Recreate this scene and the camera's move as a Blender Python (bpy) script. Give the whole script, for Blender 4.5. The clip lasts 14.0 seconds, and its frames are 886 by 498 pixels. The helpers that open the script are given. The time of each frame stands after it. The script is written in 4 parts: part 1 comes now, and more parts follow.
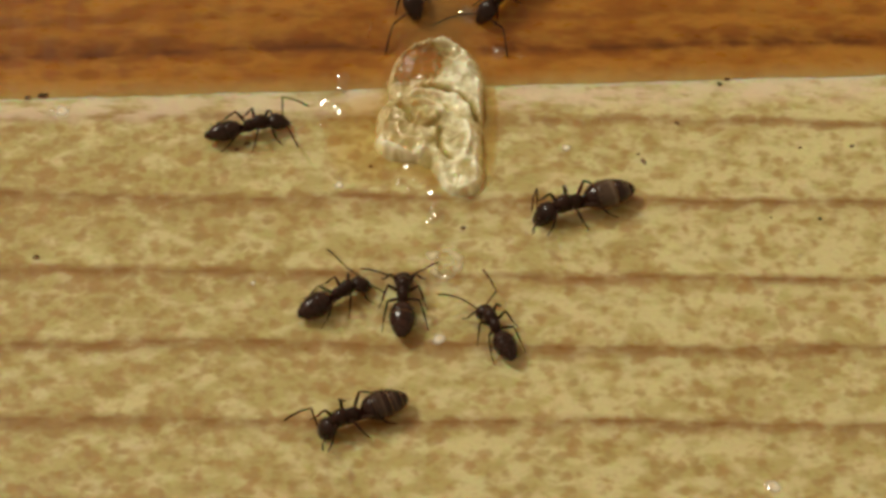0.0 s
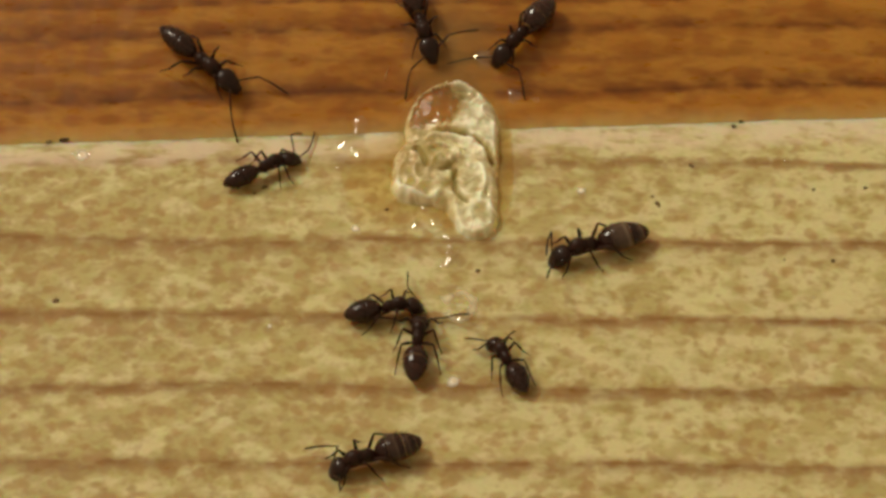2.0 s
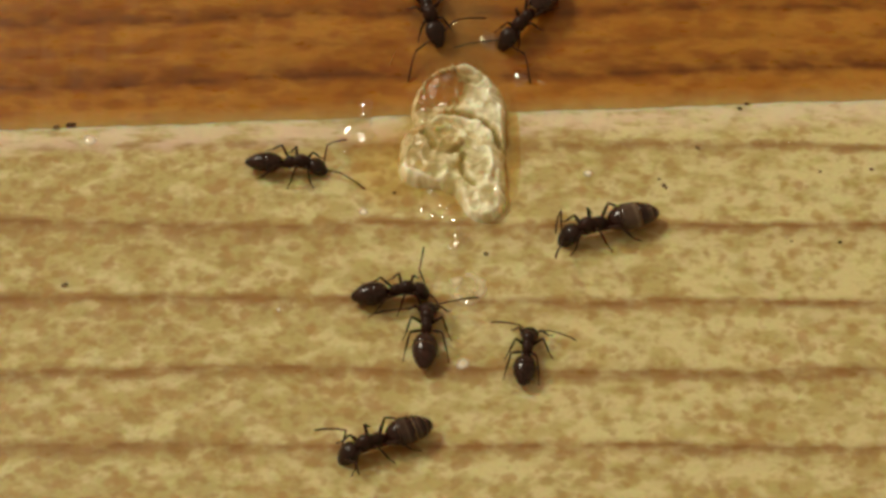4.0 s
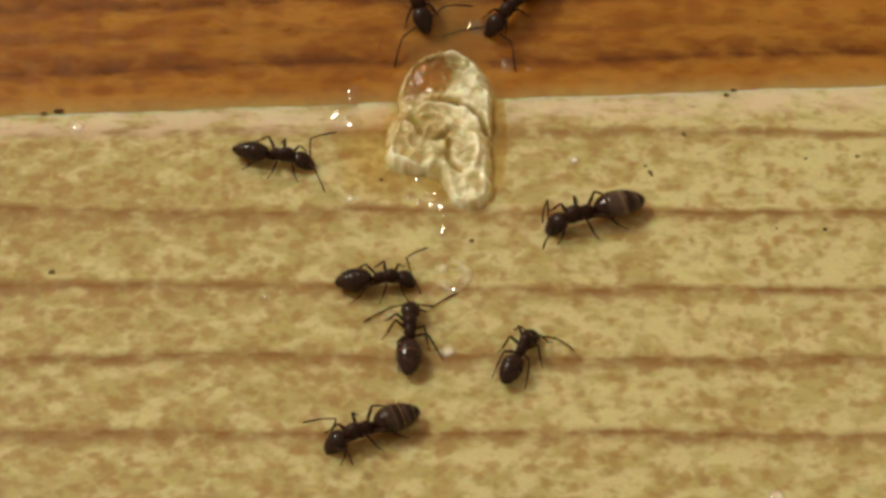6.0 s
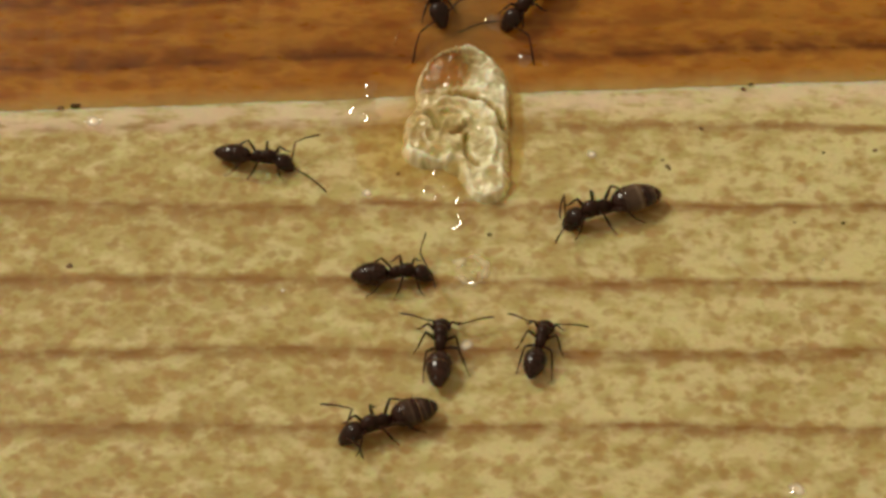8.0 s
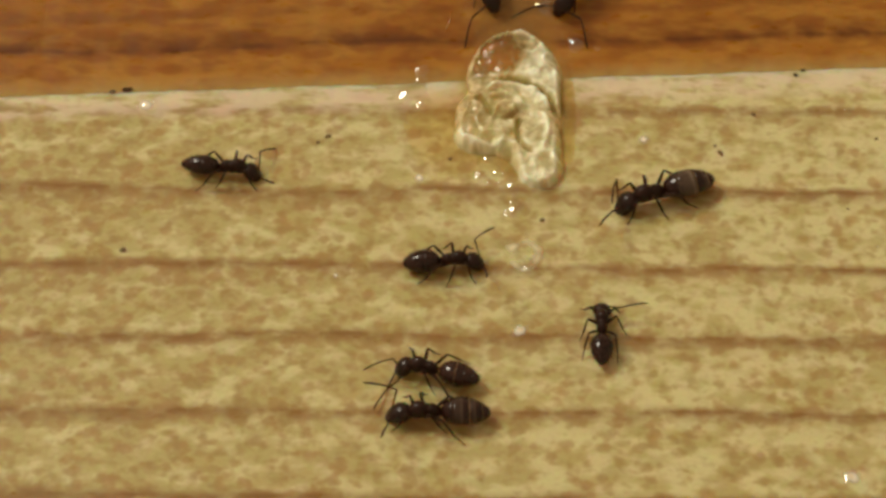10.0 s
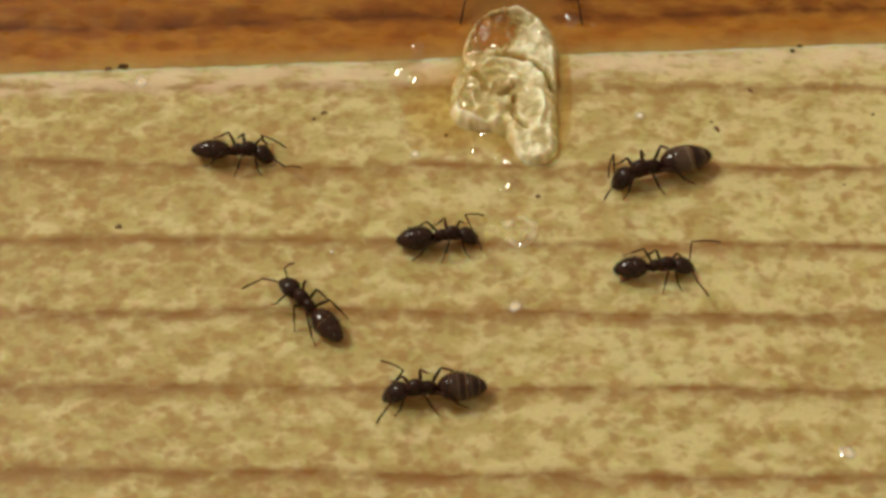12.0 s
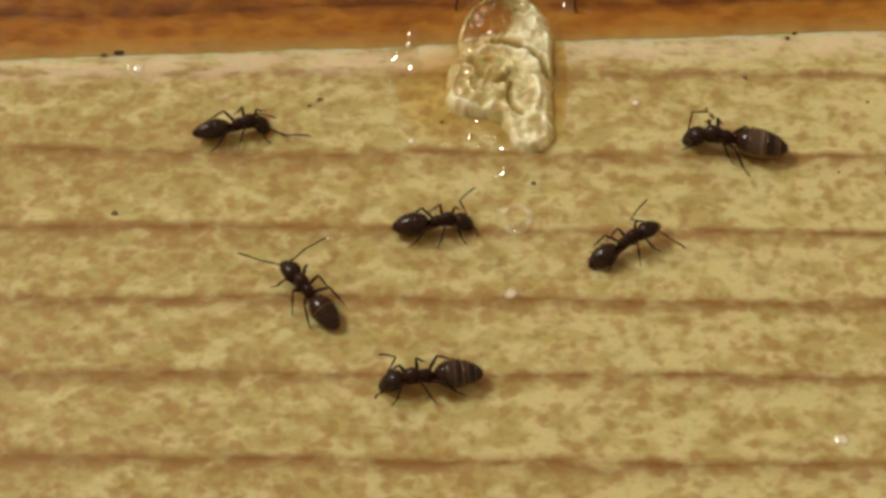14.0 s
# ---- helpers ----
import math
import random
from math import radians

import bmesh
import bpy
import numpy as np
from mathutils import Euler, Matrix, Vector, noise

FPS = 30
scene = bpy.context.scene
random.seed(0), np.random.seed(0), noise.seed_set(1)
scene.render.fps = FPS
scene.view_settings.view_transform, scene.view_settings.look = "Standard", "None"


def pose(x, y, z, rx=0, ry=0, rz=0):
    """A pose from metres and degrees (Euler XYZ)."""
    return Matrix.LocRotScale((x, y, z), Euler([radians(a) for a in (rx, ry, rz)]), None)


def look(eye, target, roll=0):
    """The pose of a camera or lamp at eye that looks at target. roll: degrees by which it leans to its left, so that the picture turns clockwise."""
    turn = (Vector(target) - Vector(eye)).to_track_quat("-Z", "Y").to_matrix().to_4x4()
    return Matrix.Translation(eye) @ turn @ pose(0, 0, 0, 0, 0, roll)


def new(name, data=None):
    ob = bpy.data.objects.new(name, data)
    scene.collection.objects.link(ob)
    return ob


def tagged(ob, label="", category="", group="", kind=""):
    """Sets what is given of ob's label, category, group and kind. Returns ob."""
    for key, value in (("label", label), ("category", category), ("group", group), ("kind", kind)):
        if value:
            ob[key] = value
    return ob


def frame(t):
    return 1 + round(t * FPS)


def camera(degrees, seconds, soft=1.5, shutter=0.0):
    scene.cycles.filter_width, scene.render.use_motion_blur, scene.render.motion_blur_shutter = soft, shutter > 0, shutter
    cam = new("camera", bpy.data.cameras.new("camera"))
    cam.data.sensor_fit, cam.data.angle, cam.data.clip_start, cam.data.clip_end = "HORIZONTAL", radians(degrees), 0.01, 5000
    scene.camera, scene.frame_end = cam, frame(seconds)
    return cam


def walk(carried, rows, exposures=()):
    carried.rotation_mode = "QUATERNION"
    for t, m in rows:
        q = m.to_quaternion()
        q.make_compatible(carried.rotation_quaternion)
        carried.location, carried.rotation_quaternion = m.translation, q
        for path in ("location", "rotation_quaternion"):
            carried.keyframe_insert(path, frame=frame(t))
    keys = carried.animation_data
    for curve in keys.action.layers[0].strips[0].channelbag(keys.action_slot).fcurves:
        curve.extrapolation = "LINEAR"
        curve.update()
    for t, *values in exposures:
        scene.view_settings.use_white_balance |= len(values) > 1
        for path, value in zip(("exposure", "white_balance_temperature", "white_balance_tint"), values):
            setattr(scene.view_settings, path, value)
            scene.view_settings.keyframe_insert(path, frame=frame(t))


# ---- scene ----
# A macro shot: ants feed round a blob of honey on a varnished pine board. One unit below (MM) is a millimetre.
MM = 0.001
cam = camera(25.0, 14.0, soft=3.3, shutter=0.5)
walk(cam, [
    (0, pose(-0.00016, -0.04360, 0.05452, 38.410, -0.811, -0.233)),
    (0.5, pose(0.00082, -0.04361, 0.05510, 38.291, -0.719, -0.229)),
    (1, pose(0.00059, -0.04344, 0.05535, 39.366, -0.579, -0.145)),
    (1.5, pose(0.00060, -0.04366, 0.05531, 39.266, -0.417, -0.047)),
    (2, pose(0.00063, -0.04356, 0.05536, 39.187, 0.103, 0.353)),
    (2.5, pose(0.00031, -0.04365, 0.05535, 39.624, 0.232, 0.352)),
    (2.7, pose(-0.00004, -0.04365, 0.05533, 39.479, 0.057, 0.166)),
    (4.8, pose(-0.00001, -0.04380, 0.05552, 38.595, 0.020, -0.038)),
    (5, pose(0.00078, -0.04355, 0.05591, 38.521, 0.245, 0.236)),
    (5.5, pose(0.00082, -0.04374, 0.05568, 38.382, 0.008, 0.087)),
    (6, pose(0.00060, -0.04346, 0.05588, 38.000, 0.093, 0.055)),
    (6.5, pose(0.00000, -0.04354, 0.05573, 38.000, 0.000, -0.000)),
    (7, pose(0.00005, -0.04359, 0.05565, 38.092, 0.094, 0.037)),
    (7.2, pose(0.00011, -0.04386, 0.05560, 38.183, 0.231, 0.071)),
    (9.3, pose(-0.00018, -0.04352, 0.05556, 37.852, 0.079, 0.172)),
    (9.5, pose(-0.00034, -0.04356, 0.05560, 37.606, 0.223, 0.242)),
    (10, pose(-0.00098, -0.04354, 0.05575, 37.523, 0.550, 0.670)),
    (10.5, pose(-0.00075, -0.04359, 0.05572, 37.526, 0.839, 0.887)),
    (11, pose(-0.00109, -0.04369, 0.05560, 37.292, 0.660, 0.882)),
    (11.5, pose(-0.00076, -0.04358, 0.05562, 36.971, 0.504, 0.758)),
    (12, pose(-0.00068, -0.04361, 0.05563, 36.948, 0.690, 0.687)),
    (12.5, pose(-0.00053, -0.04380, 0.05542, 37.077, 0.427, 0.583)),
    (13, pose(-0.00080, -0.04361, 0.05558, 36.700, 0.244, 0.499)),
    (13.5, pose(-0.00095, -0.04357, 0.05567, 36.485, 0.421, 0.591)),
    (14, pose(-0.00088, -0.04363, 0.05579, 36.504, 0.434, 0.552)),
], exposures=((0, -0.08, 6520, 10), (2, -0.08, 6720, 10), (5, -0.08, 6670, 10), (5.5, -0.03, 6570, 10), (6.5, -0.04, 6570, 10), (7, -0.17, 6670, 10),
                (9.5, -0.02, 6570, 10), (10.5, -0.08, 6570, 10), (12, 0, 6520, 10), (12.5, -0.08, 6620, 10), (13, 0.08, 6520, 10),
                (13.5, 0, 6570, 10), (14, -0.05, 6620, 10)))

# ---- light: one warm lamp far to the left behind the honey, and the dim room ----
world = bpy.data.worlds.new("room")
world.use_nodes = True
world.node_tree.nodes["Background"].inputs["Color"].default_value = (1.0, 0.76, 0.47, 1)
world.node_tree.nodes["Background"].inputs["Strength"].default_value = 0.40
scene.world = world
lamp_data = bpy.data.lights.new("room_lamp", "AREA")
lamp_data.shape, lamp_data.size, lamp_data.energy, lamp_data.color = "DISK", 0.22, 4.7, (1.0, 0.955, 0.78)
room_lamp = new("room_lamp", lamp_data)
room_lamp.matrix_world = look((-0.46, 0.27, 0.62), (0, 0, 0))
scene.view_settings.exposure = 0.0

# ---- the lie of the wood, in millimetres ----
CREASE, SLANT = 7.25, 0.047        # the crease between board and bevel: y = CREASE + SLANT * x
RISE = radians(20.0)               # the bevel rises away from the board
BEVEL = 5.9                       # its width on plan


def crease(x):
    """The crease wanders a little, as a hand-planed edge does."""
    return CREASE + SLANT * x + 0.07 * noise.noise((x * 0.35, 0.0, 5.0)) + 0.035 * noise.noise((x * 1.6, 0.0, 8.0))


def ground(x, y):
    """The height of the wood."""
    return math.tan(RISE) * min(max(y - crease(x), 0.0), BEVEL)


def on(x, y, yaw, pitch=0.0):
    """A pose on the wood at x, y millimetres, heading yaw degrees, nose up by pitch."""
    low, high = ground(x, y - 1.2), ground(x, y + 1.2)        # its feet bridge the crease
    tilt = Matrix.Rotation(math.atan2(high - low, 2.4), 4, "X")
    z = max(ground(x, y), 0.5 * (low + high))
    m = Matrix.Translation((x * MM, y * MM, z * MM)) @ tilt @ pose(0, 0, 0, 0, 0, yaw)
    lift = Matrix.Translation((0, 0, 0.35 * MM))
    return m @ lift @ pose(0, 0, 0, 0, -pitch, 0) @ lift.inverted()


# ---- materials ----
def material(name, colour, rough=0.5, **more):
    m = bpy.data.materials.new(name)
    m.use_nodes = True
    b = m.node_tree.nodes["Principled BSDF"]
    b.inputs["Base Color"].default_value = (*colour, 1)
    b.inputs["Roughness"].default_value = rough
    for key, value in more.items():
        b.inputs[key.replace("_", " ")].default_value = value
    return m, m.node_tree, b


class Nodes:
    """Short hands for a node tree."""

    def __init__(self, tree):
        self.tree = tree
        self.co = self.node("ShaderNodeTexCoord").outputs["Object"]

    def node(self, kind, **values):
        n = self.tree.nodes.new(kind)
        for key, value in values.items():
            n.inputs[key].default_value = value
        return n

    def link(self, a, b):
        self.tree.links.new(a, b)

    def mapped(self, scale, move=(0, 0, 0)):
        n = self.node("ShaderNodeMapping", Scale=scale, Location=move)
        self.link(self.co, n.inputs["Vector"])
        return n.outputs["Vector"]

    def noise(self, vector, detail=3.0, rough=0.55, distort=0.0):
        n = self.node("ShaderNodeTexNoise", Scale=1.0, Detail=detail, Roughness=rough, Distortion=distort)
        self.link(vector, n.inputs["Vector"])
        return n.outputs["Fac"]

    def maths(self, kind, a, b=0.0, c=None):
        n = self.tree.nodes.new("ShaderNodeMath")
        n.operation = kind
        for i, v in enumerate((a, b) if c is None else (a, b, c)):
            if isinstance(v, (int, float)):
                n.inputs[i].default_value = v
            else:
                self.link(v, n.inputs[i])
        return n.outputs[0]

    def ramp(self, fac, stops, smooth=False):
        n = self.tree.nodes.new("ShaderNodeValToRGB")
        if smooth:
            n.color_ramp.interpolation = "EASE"
        e = n.color_ramp.elements
        while len(e) < len(stops):
            e.new(0.5)
        for el, (p, v) in zip(e, sorted(stops)):
            el.position = p
            el.color = (v, v, v, 1) if isinstance(v, (int, float)) else (*v, 1)
        self.link(fac, n.inputs["Fac"])
        return n.outputs["Color"]

    def mix(self, fac, a, b, kind="MIX"):
        n = self.tree.nodes.new("ShaderNodeMix")
        n.data_type, n.blend_type = "RGBA", kind
        for i, v in ((0, fac), (6, a), (7, b)):
            if isinstance(v, (int, float)):
                n.inputs[i].default_value = v
            elif isinstance(v, tuple):
                n.inputs[i].default_value = (*v, 1)
            else:
                self.link(v, n.inputs[i])
        return n.outputs[2]

    def bump(self, height, strength, distance, target):
        n = self.node("ShaderNodeBump", Strength=strength, Distance=distance)
        self.link(height, n.inputs["Height"])
        self.link(n.outputs["Normal"], target)


def wood(name, pale, light, brown, dark, rings, rim=None, fleck=1.0, slant=0.0, foot=None, grain=1.0):
    """Varnished softwood cut along its grain (x). rings: (y in mm, strength, fade in mm) of the late-wood lines;
    grain below one draws the flecks out along x."""
    m, tree, b = material(name, pale, 0.34, Coat_Weight=0.25, Coat_Roughness=0.16, Specular_IOR_Level=0.3,
                          Subsurface_Weight=0.75, Subsurface_Scale=0.0011, Subsurface_Radius=(1.0, 0.33, 0.09))
    n = Nodes(tree)
    k = 1000.0
    sep = n.node("ShaderNodeSeparateXYZ")
    n.link(n.co, sep.inputs[0])
    along, across = n.maths("MULTIPLY", sep.outputs["X"], k), n.maths("MULTIPLY", sep.outputs["Y"], k)
    across = n.maths("SUBTRACT", across, n.maths("MULTIPLY", along, slant))
    sway = n.maths("SUBTRACT", n.noise(n.mapped((0.11 * k, 0.25 * k, 0), (3, 1, 0)), 2), 0.5)
    ripple = n.maths("SUBTRACT", n.noise(n.mapped((0.9 * k, 0.8 * k, 0), (9, 4, 0)), 2), 0.5)
    y = n.maths("ADD", across, n.maths("ADD", n.maths("MULTIPLY", sway, 0.75), n.maths("MULTIPLY", ripple, 0.28)))
    # late wood: one sharp edge, one soft (a negative fade lies on the upper side)
    low, span = -22.0, 44.0
    stops = [(0.0, 0.0)]
    for c, s, f in rings:
        shape = ((-abs(f) - 0.25, 0.0), (-0.7 * abs(f), 0.16 * s), (-0.34, 0.52 * s), (-0.06, s), (0.20, 0.0))
        if f < 0:
            shape = tuple((-q, v) for q, v in reversed(shape))
        stops += [((c + q - low) / span, v) for q, v in shape]
    line = None
    for i in range(0, len(rings), 5):
        part_stops = [(0.0, 0.0)] + stops[1 + 5 * i:1 + 5 * (i + 5)]
        fac = n.maths("DIVIDE", n.maths("SUBTRACT", y, low), span)
        r = n.ramp(fac, part_stops)
        line = r if line is None else n.maths("MAXIMUM", line, r)
    patch = n.ramp(n.noise(n.mapped((0.7 * k, 1.3 * k, 0), (5, 8, 0)), 2), [(0.36, 0.34), (0.60, 1.0)])
    line = n.maths("MULTIPLY", line, patch)
    # blotchy flecks of early wood, in two sizes and two hues; fewer towards one end of the board
    broad = n.noise(n.mapped((0.10 * k, 0.26 * k, 0), (1, 5, 0)), 2)
    few = n.ramp(n.maths("ADD", n.maths("MULTIPLY", along, 0.022), 0.5), [(0.1, 0.0), (0.85, 0.09)])
    few = n.maths("ADD", few, n.maths("MULTIPLY", n.maths("SUBTRACT", broad, 0.5), 0.22))
    clump = n.noise(n.mapped((0.6 * k * grain, 0.9 * k, 0), (6, 14, 0)), 1.5)
    few = n.maths("ADD", few, n.maths("MULTIPLY", n.maths("SUBTRACT", clump, 0.5), 0.34))
    close = n.ramp(n.maths("ADD", n.maths("MULTIPLY", along, 0.022), 0.5), [(0.1, 0.95 * fleck), (0.8, 0.88 * fleck)])
    fibre = n.noise(n.mapped((1.9 * k * grain, 2.1 * k, 0)), 1.4, 0.5, 0.0)
    spot = n.node("ShaderNodeTexVoronoi", Scale=1.0, Randomness=1.0)
    shift = n.tree.nodes.new("ShaderNodeVectorMath")
    shift.operation = "MULTIPLY_ADD"
    wild = n.node("ShaderNodeTexNoise", Scale=1.0, Detail=2.0)
    n.link(n.mapped((2.4 * k * grain, 2.6 * k, 0), (2, 6, 0)), wild.inputs["Vector"])
    n.link(wild.outputs["Color"], shift.inputs[0])
    shift.inputs[1].default_value = (1.1, 1.1, 0.0)
    n.link(n.mapped((1.75 * k * grain, 1.95 * k, 0), (3, 3, 0)), shift.inputs[2])
    n.link(shift.outputs[0], spot.inputs["Vector"])
    odds = n.node("ShaderNodeSeparateColor")
    n.link(spot.outputs["Color"], odds.inputs[0])
    blot = n.maths("ADD", spot.outputs["Distance"], n.maths("ADD", n.maths("MULTIPLY", odds.outputs[0], 0.22), n.maths("SUBTRACT", few, 0.035)))
    blot = n.maths("SUBTRACT", blot, n.maths("MULTIPLY", n.maths("SUBTRACT", fibre, 0.5), 1.5))
    # they crowd along the late wood
    blot = n.maths("SUBTRACT", n.maths("ADD", blot, 0.04), n.maths("MULTIPLY", line, 0.55))
    flecks = n.ramp(blot, [(0.22, 1.0), (0.80, 0.0)], True)
    fibre2 = n.noise(n.mapped((2.5 * k * grain, 2.9 * k, 0), (7, 2, 0)), 1.5, 0.5, 0.1)
    flecks2 = n.ramp(n.maths("SUBTRACT", fibre2, few), [(0.44, 0.0), (0.68, 1.0)], True)
    hue = n.noise(n.mapped((0.42 * k, 0.8 * k, 0), (4, 11, 0)), 2)
    fine = n.noise(n.mapped((4.5 * k, 6.0 * k, 0)), 3)
    glow = n.noise(n.mapped((0.9 * k * grain, 1.35 * k, 0), (12, 3, 0)), 2, 0.5, 0.0)
    col = n.mix(n.ramp(n.maths("ADD", glow, n.maths("MULTIPLY", few, 1.8)), [(0.46, 0.0), (0.72, 1.0)], True), pale, light)
    rosy = tuple(c * f for c, f in zip(brown, (1.14, 1.04, 1.2)))
    tan = n.mix(n.ramp(hue, [(0.42, 0.0), (0.6, 1.0)]), brown, rosy)
    col = n.mix(n.maths("MULTIPLY", flecks, n.maths("MULTIPLY", close, 0.68)), col, tan)
    col = n.mix(n.maths("MULTIPLY", flecks2, n.maths("MULTIPLY", close, 0.42)), col, brown)
    col = n.mix(n.maths("MULTIPLY", n.ramp(fine, [(0.45, 0.0), (0.75, 1.0)]), 0.14), col, brown)
    col = n.mix(line, col, dark)
    if rim:
        # bleached, worn strip along the crease
        d = n.maths("SUBTRACT", n.maths("ADD", n.maths("MULTIPLY", along, SLANT), CREASE), n.maths("MULTIPLY", sep.outputs["Y"], k))
        d = n.maths("ADD", d, n.maths("MULTIPLY", ripple, 0.9))
        worn = n.ramp(n.maths("DIVIDE", d, 4.0), [(0.0, 1.0), (0.22, 0.9), (0.36, 0.0)])
        rub = n.ramp(n.noise(n.mapped((0.6 * k, 1.8 * k, 0), (2, 2, 0)), 3), [(0.40, 0.15), (0.54, 1.0)])
        col = n.mix(n.maths("MULTIPLY", worn, n.maths("MULTIPLY", rub, 0.8)), col, rim)
    if foot:
        # stain rubbed thin along the foot
        e = n.maths("SUBTRACT", n.maths("MULTIPLY", sep.outputs["Y"], k), n.maths("ADD", n.maths("MULTIPLY", along, SLANT), CREASE))
        e = n.maths("ADD", e, n.maths("MULTIPLY", ripple, 0.7))
        col = n.mix(n.ramp(n.maths("DIVIDE", e, 2.0), [(0.0, 0.92), (0.10, 0.55), (0.34, 0.0)]), col, foot)
    n.link(col, b.inputs["Base Color"])
    relief = n.maths("ADD", n.maths("MULTIPLY", fibre, 0.6), n.maths("MULTIPLY", fine, 0.4))
    n.bump(relief, 0.35, 0.00006, b.inputs["Normal"])
    n.link(n.ramp(fibre2, [(0.3, 0.26), (0.7, 0.44)]), b.inputs["Roughness"])
    return m


PALE = wood("varnished_pine", (0.486, 0.404, 0.174), (0.640, 0.570, 0.306), (0.345, 0.208, 0.066), (0.238, 0.106, 0.026),
            [(5.80, 0.75, 0.6), (1.98, 0.95, 1.1), (-1.45, 1.0, 0.8), (-4.42, 0.95, 0.8), (-7.50, 0.90, 0.8),
             (-10.76, 0.95, 0.8), (-14.3, 0.6, 1.0), (-17.2, 0.6, 1.0)], rim=(0.74, 0.60, 0.45), slant=-0.006)
STAINED = wood("stained_pine", (0.40, 0.160, 0.016), (0.47, 0.215, 0.030), (0.26, 0.082, 0.006), (0.130, 0.033, 0.002),
               [(8.70, 1.0, -1.7), (9.9, 0.35, -0.5), (11.1, 0.9, -0.9), (12.3, 0.8, -0.6)], fleck=1.0, slant=0.035, foot=(0.52, 0.33, 0.11), grain=0.42)


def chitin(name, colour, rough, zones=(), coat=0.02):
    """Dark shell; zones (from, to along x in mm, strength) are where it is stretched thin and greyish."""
    m, tree, b = material(name, colour, rough, Coat_Weight=coat, Coat_Roughness=0.06, Specular_IOR_Level=0.17)
    n = Nodes(tree)
    grain = n.noise(n.mapped((5000, 5000, 5000)), 3)
    fine = n.noise(n.mapped((26000, 26000, 26000)), 2)
    warm = tuple(c * f for c, f in zip(colour, (2.4, 1.8, 1.5)))
    col = n.mix(n.ramp(grain, [(0.35, 0.0), (0.75, 0.8)]), colour, warm)
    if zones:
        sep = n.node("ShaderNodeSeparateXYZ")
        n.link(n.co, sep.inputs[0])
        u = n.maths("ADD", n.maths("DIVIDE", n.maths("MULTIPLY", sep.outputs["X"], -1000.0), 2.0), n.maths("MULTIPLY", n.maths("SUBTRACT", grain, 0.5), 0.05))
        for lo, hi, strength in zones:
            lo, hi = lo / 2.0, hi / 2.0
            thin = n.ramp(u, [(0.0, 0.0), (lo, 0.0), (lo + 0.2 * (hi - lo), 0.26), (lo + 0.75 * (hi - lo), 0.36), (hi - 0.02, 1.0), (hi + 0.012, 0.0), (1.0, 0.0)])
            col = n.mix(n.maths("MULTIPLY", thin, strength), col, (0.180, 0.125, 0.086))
    n.link(col, b.inputs["Base Color"])
    n.link(n.ramp(grain, [(0.3, rough * 0.8), (0.7, rough * 1.5)]), b.inputs["Roughness"])
    n.bump(n.maths("ADD", n.maths("MULTIPLY", grain, 2.0), fine), 0.18, 0.000010, b.inputs["Normal"])
    return m


SHELL = chitin("ant_shell", (0.017, 0.0066, 0.0046), 0.38, (), 0.08)
SLICK = chitin("gaster_shell", (0.018, 0.0068, 0.0046), 0.24, (), 0.32)
FED = chitin("swollen_shell", (0.022, 0.0080, 0.0054), 0.22, (), 0.45)
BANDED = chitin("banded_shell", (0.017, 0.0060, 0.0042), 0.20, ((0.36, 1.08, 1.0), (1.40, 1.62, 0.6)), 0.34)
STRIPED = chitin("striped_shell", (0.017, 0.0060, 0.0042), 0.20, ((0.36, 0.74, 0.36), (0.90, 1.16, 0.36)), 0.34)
HEAD = chitin("ant_head_shell", (0.016, 0.0064, 0.0045), 0.40, (), 0.22)
LIMB = chitin("ant_limb", (0.024, 0.0115, 0.0068), 0.42)
EYE = material("ant_eye", (0.006, 0.005, 0.005), 0.12)[0]
SKIN = material("stretched_skin", (0.24, 0.120, 0.052), 0.26, Subsurface_Weight=0.4, Subsurface_Scale=0.0003)[0]
DIRT = chitin("dirt", (0.045, 0.026, 0.012), 0.85)
SMUDGE = chitin("brown_dirt", (0.115, 0.082, 0.045), 0.85)


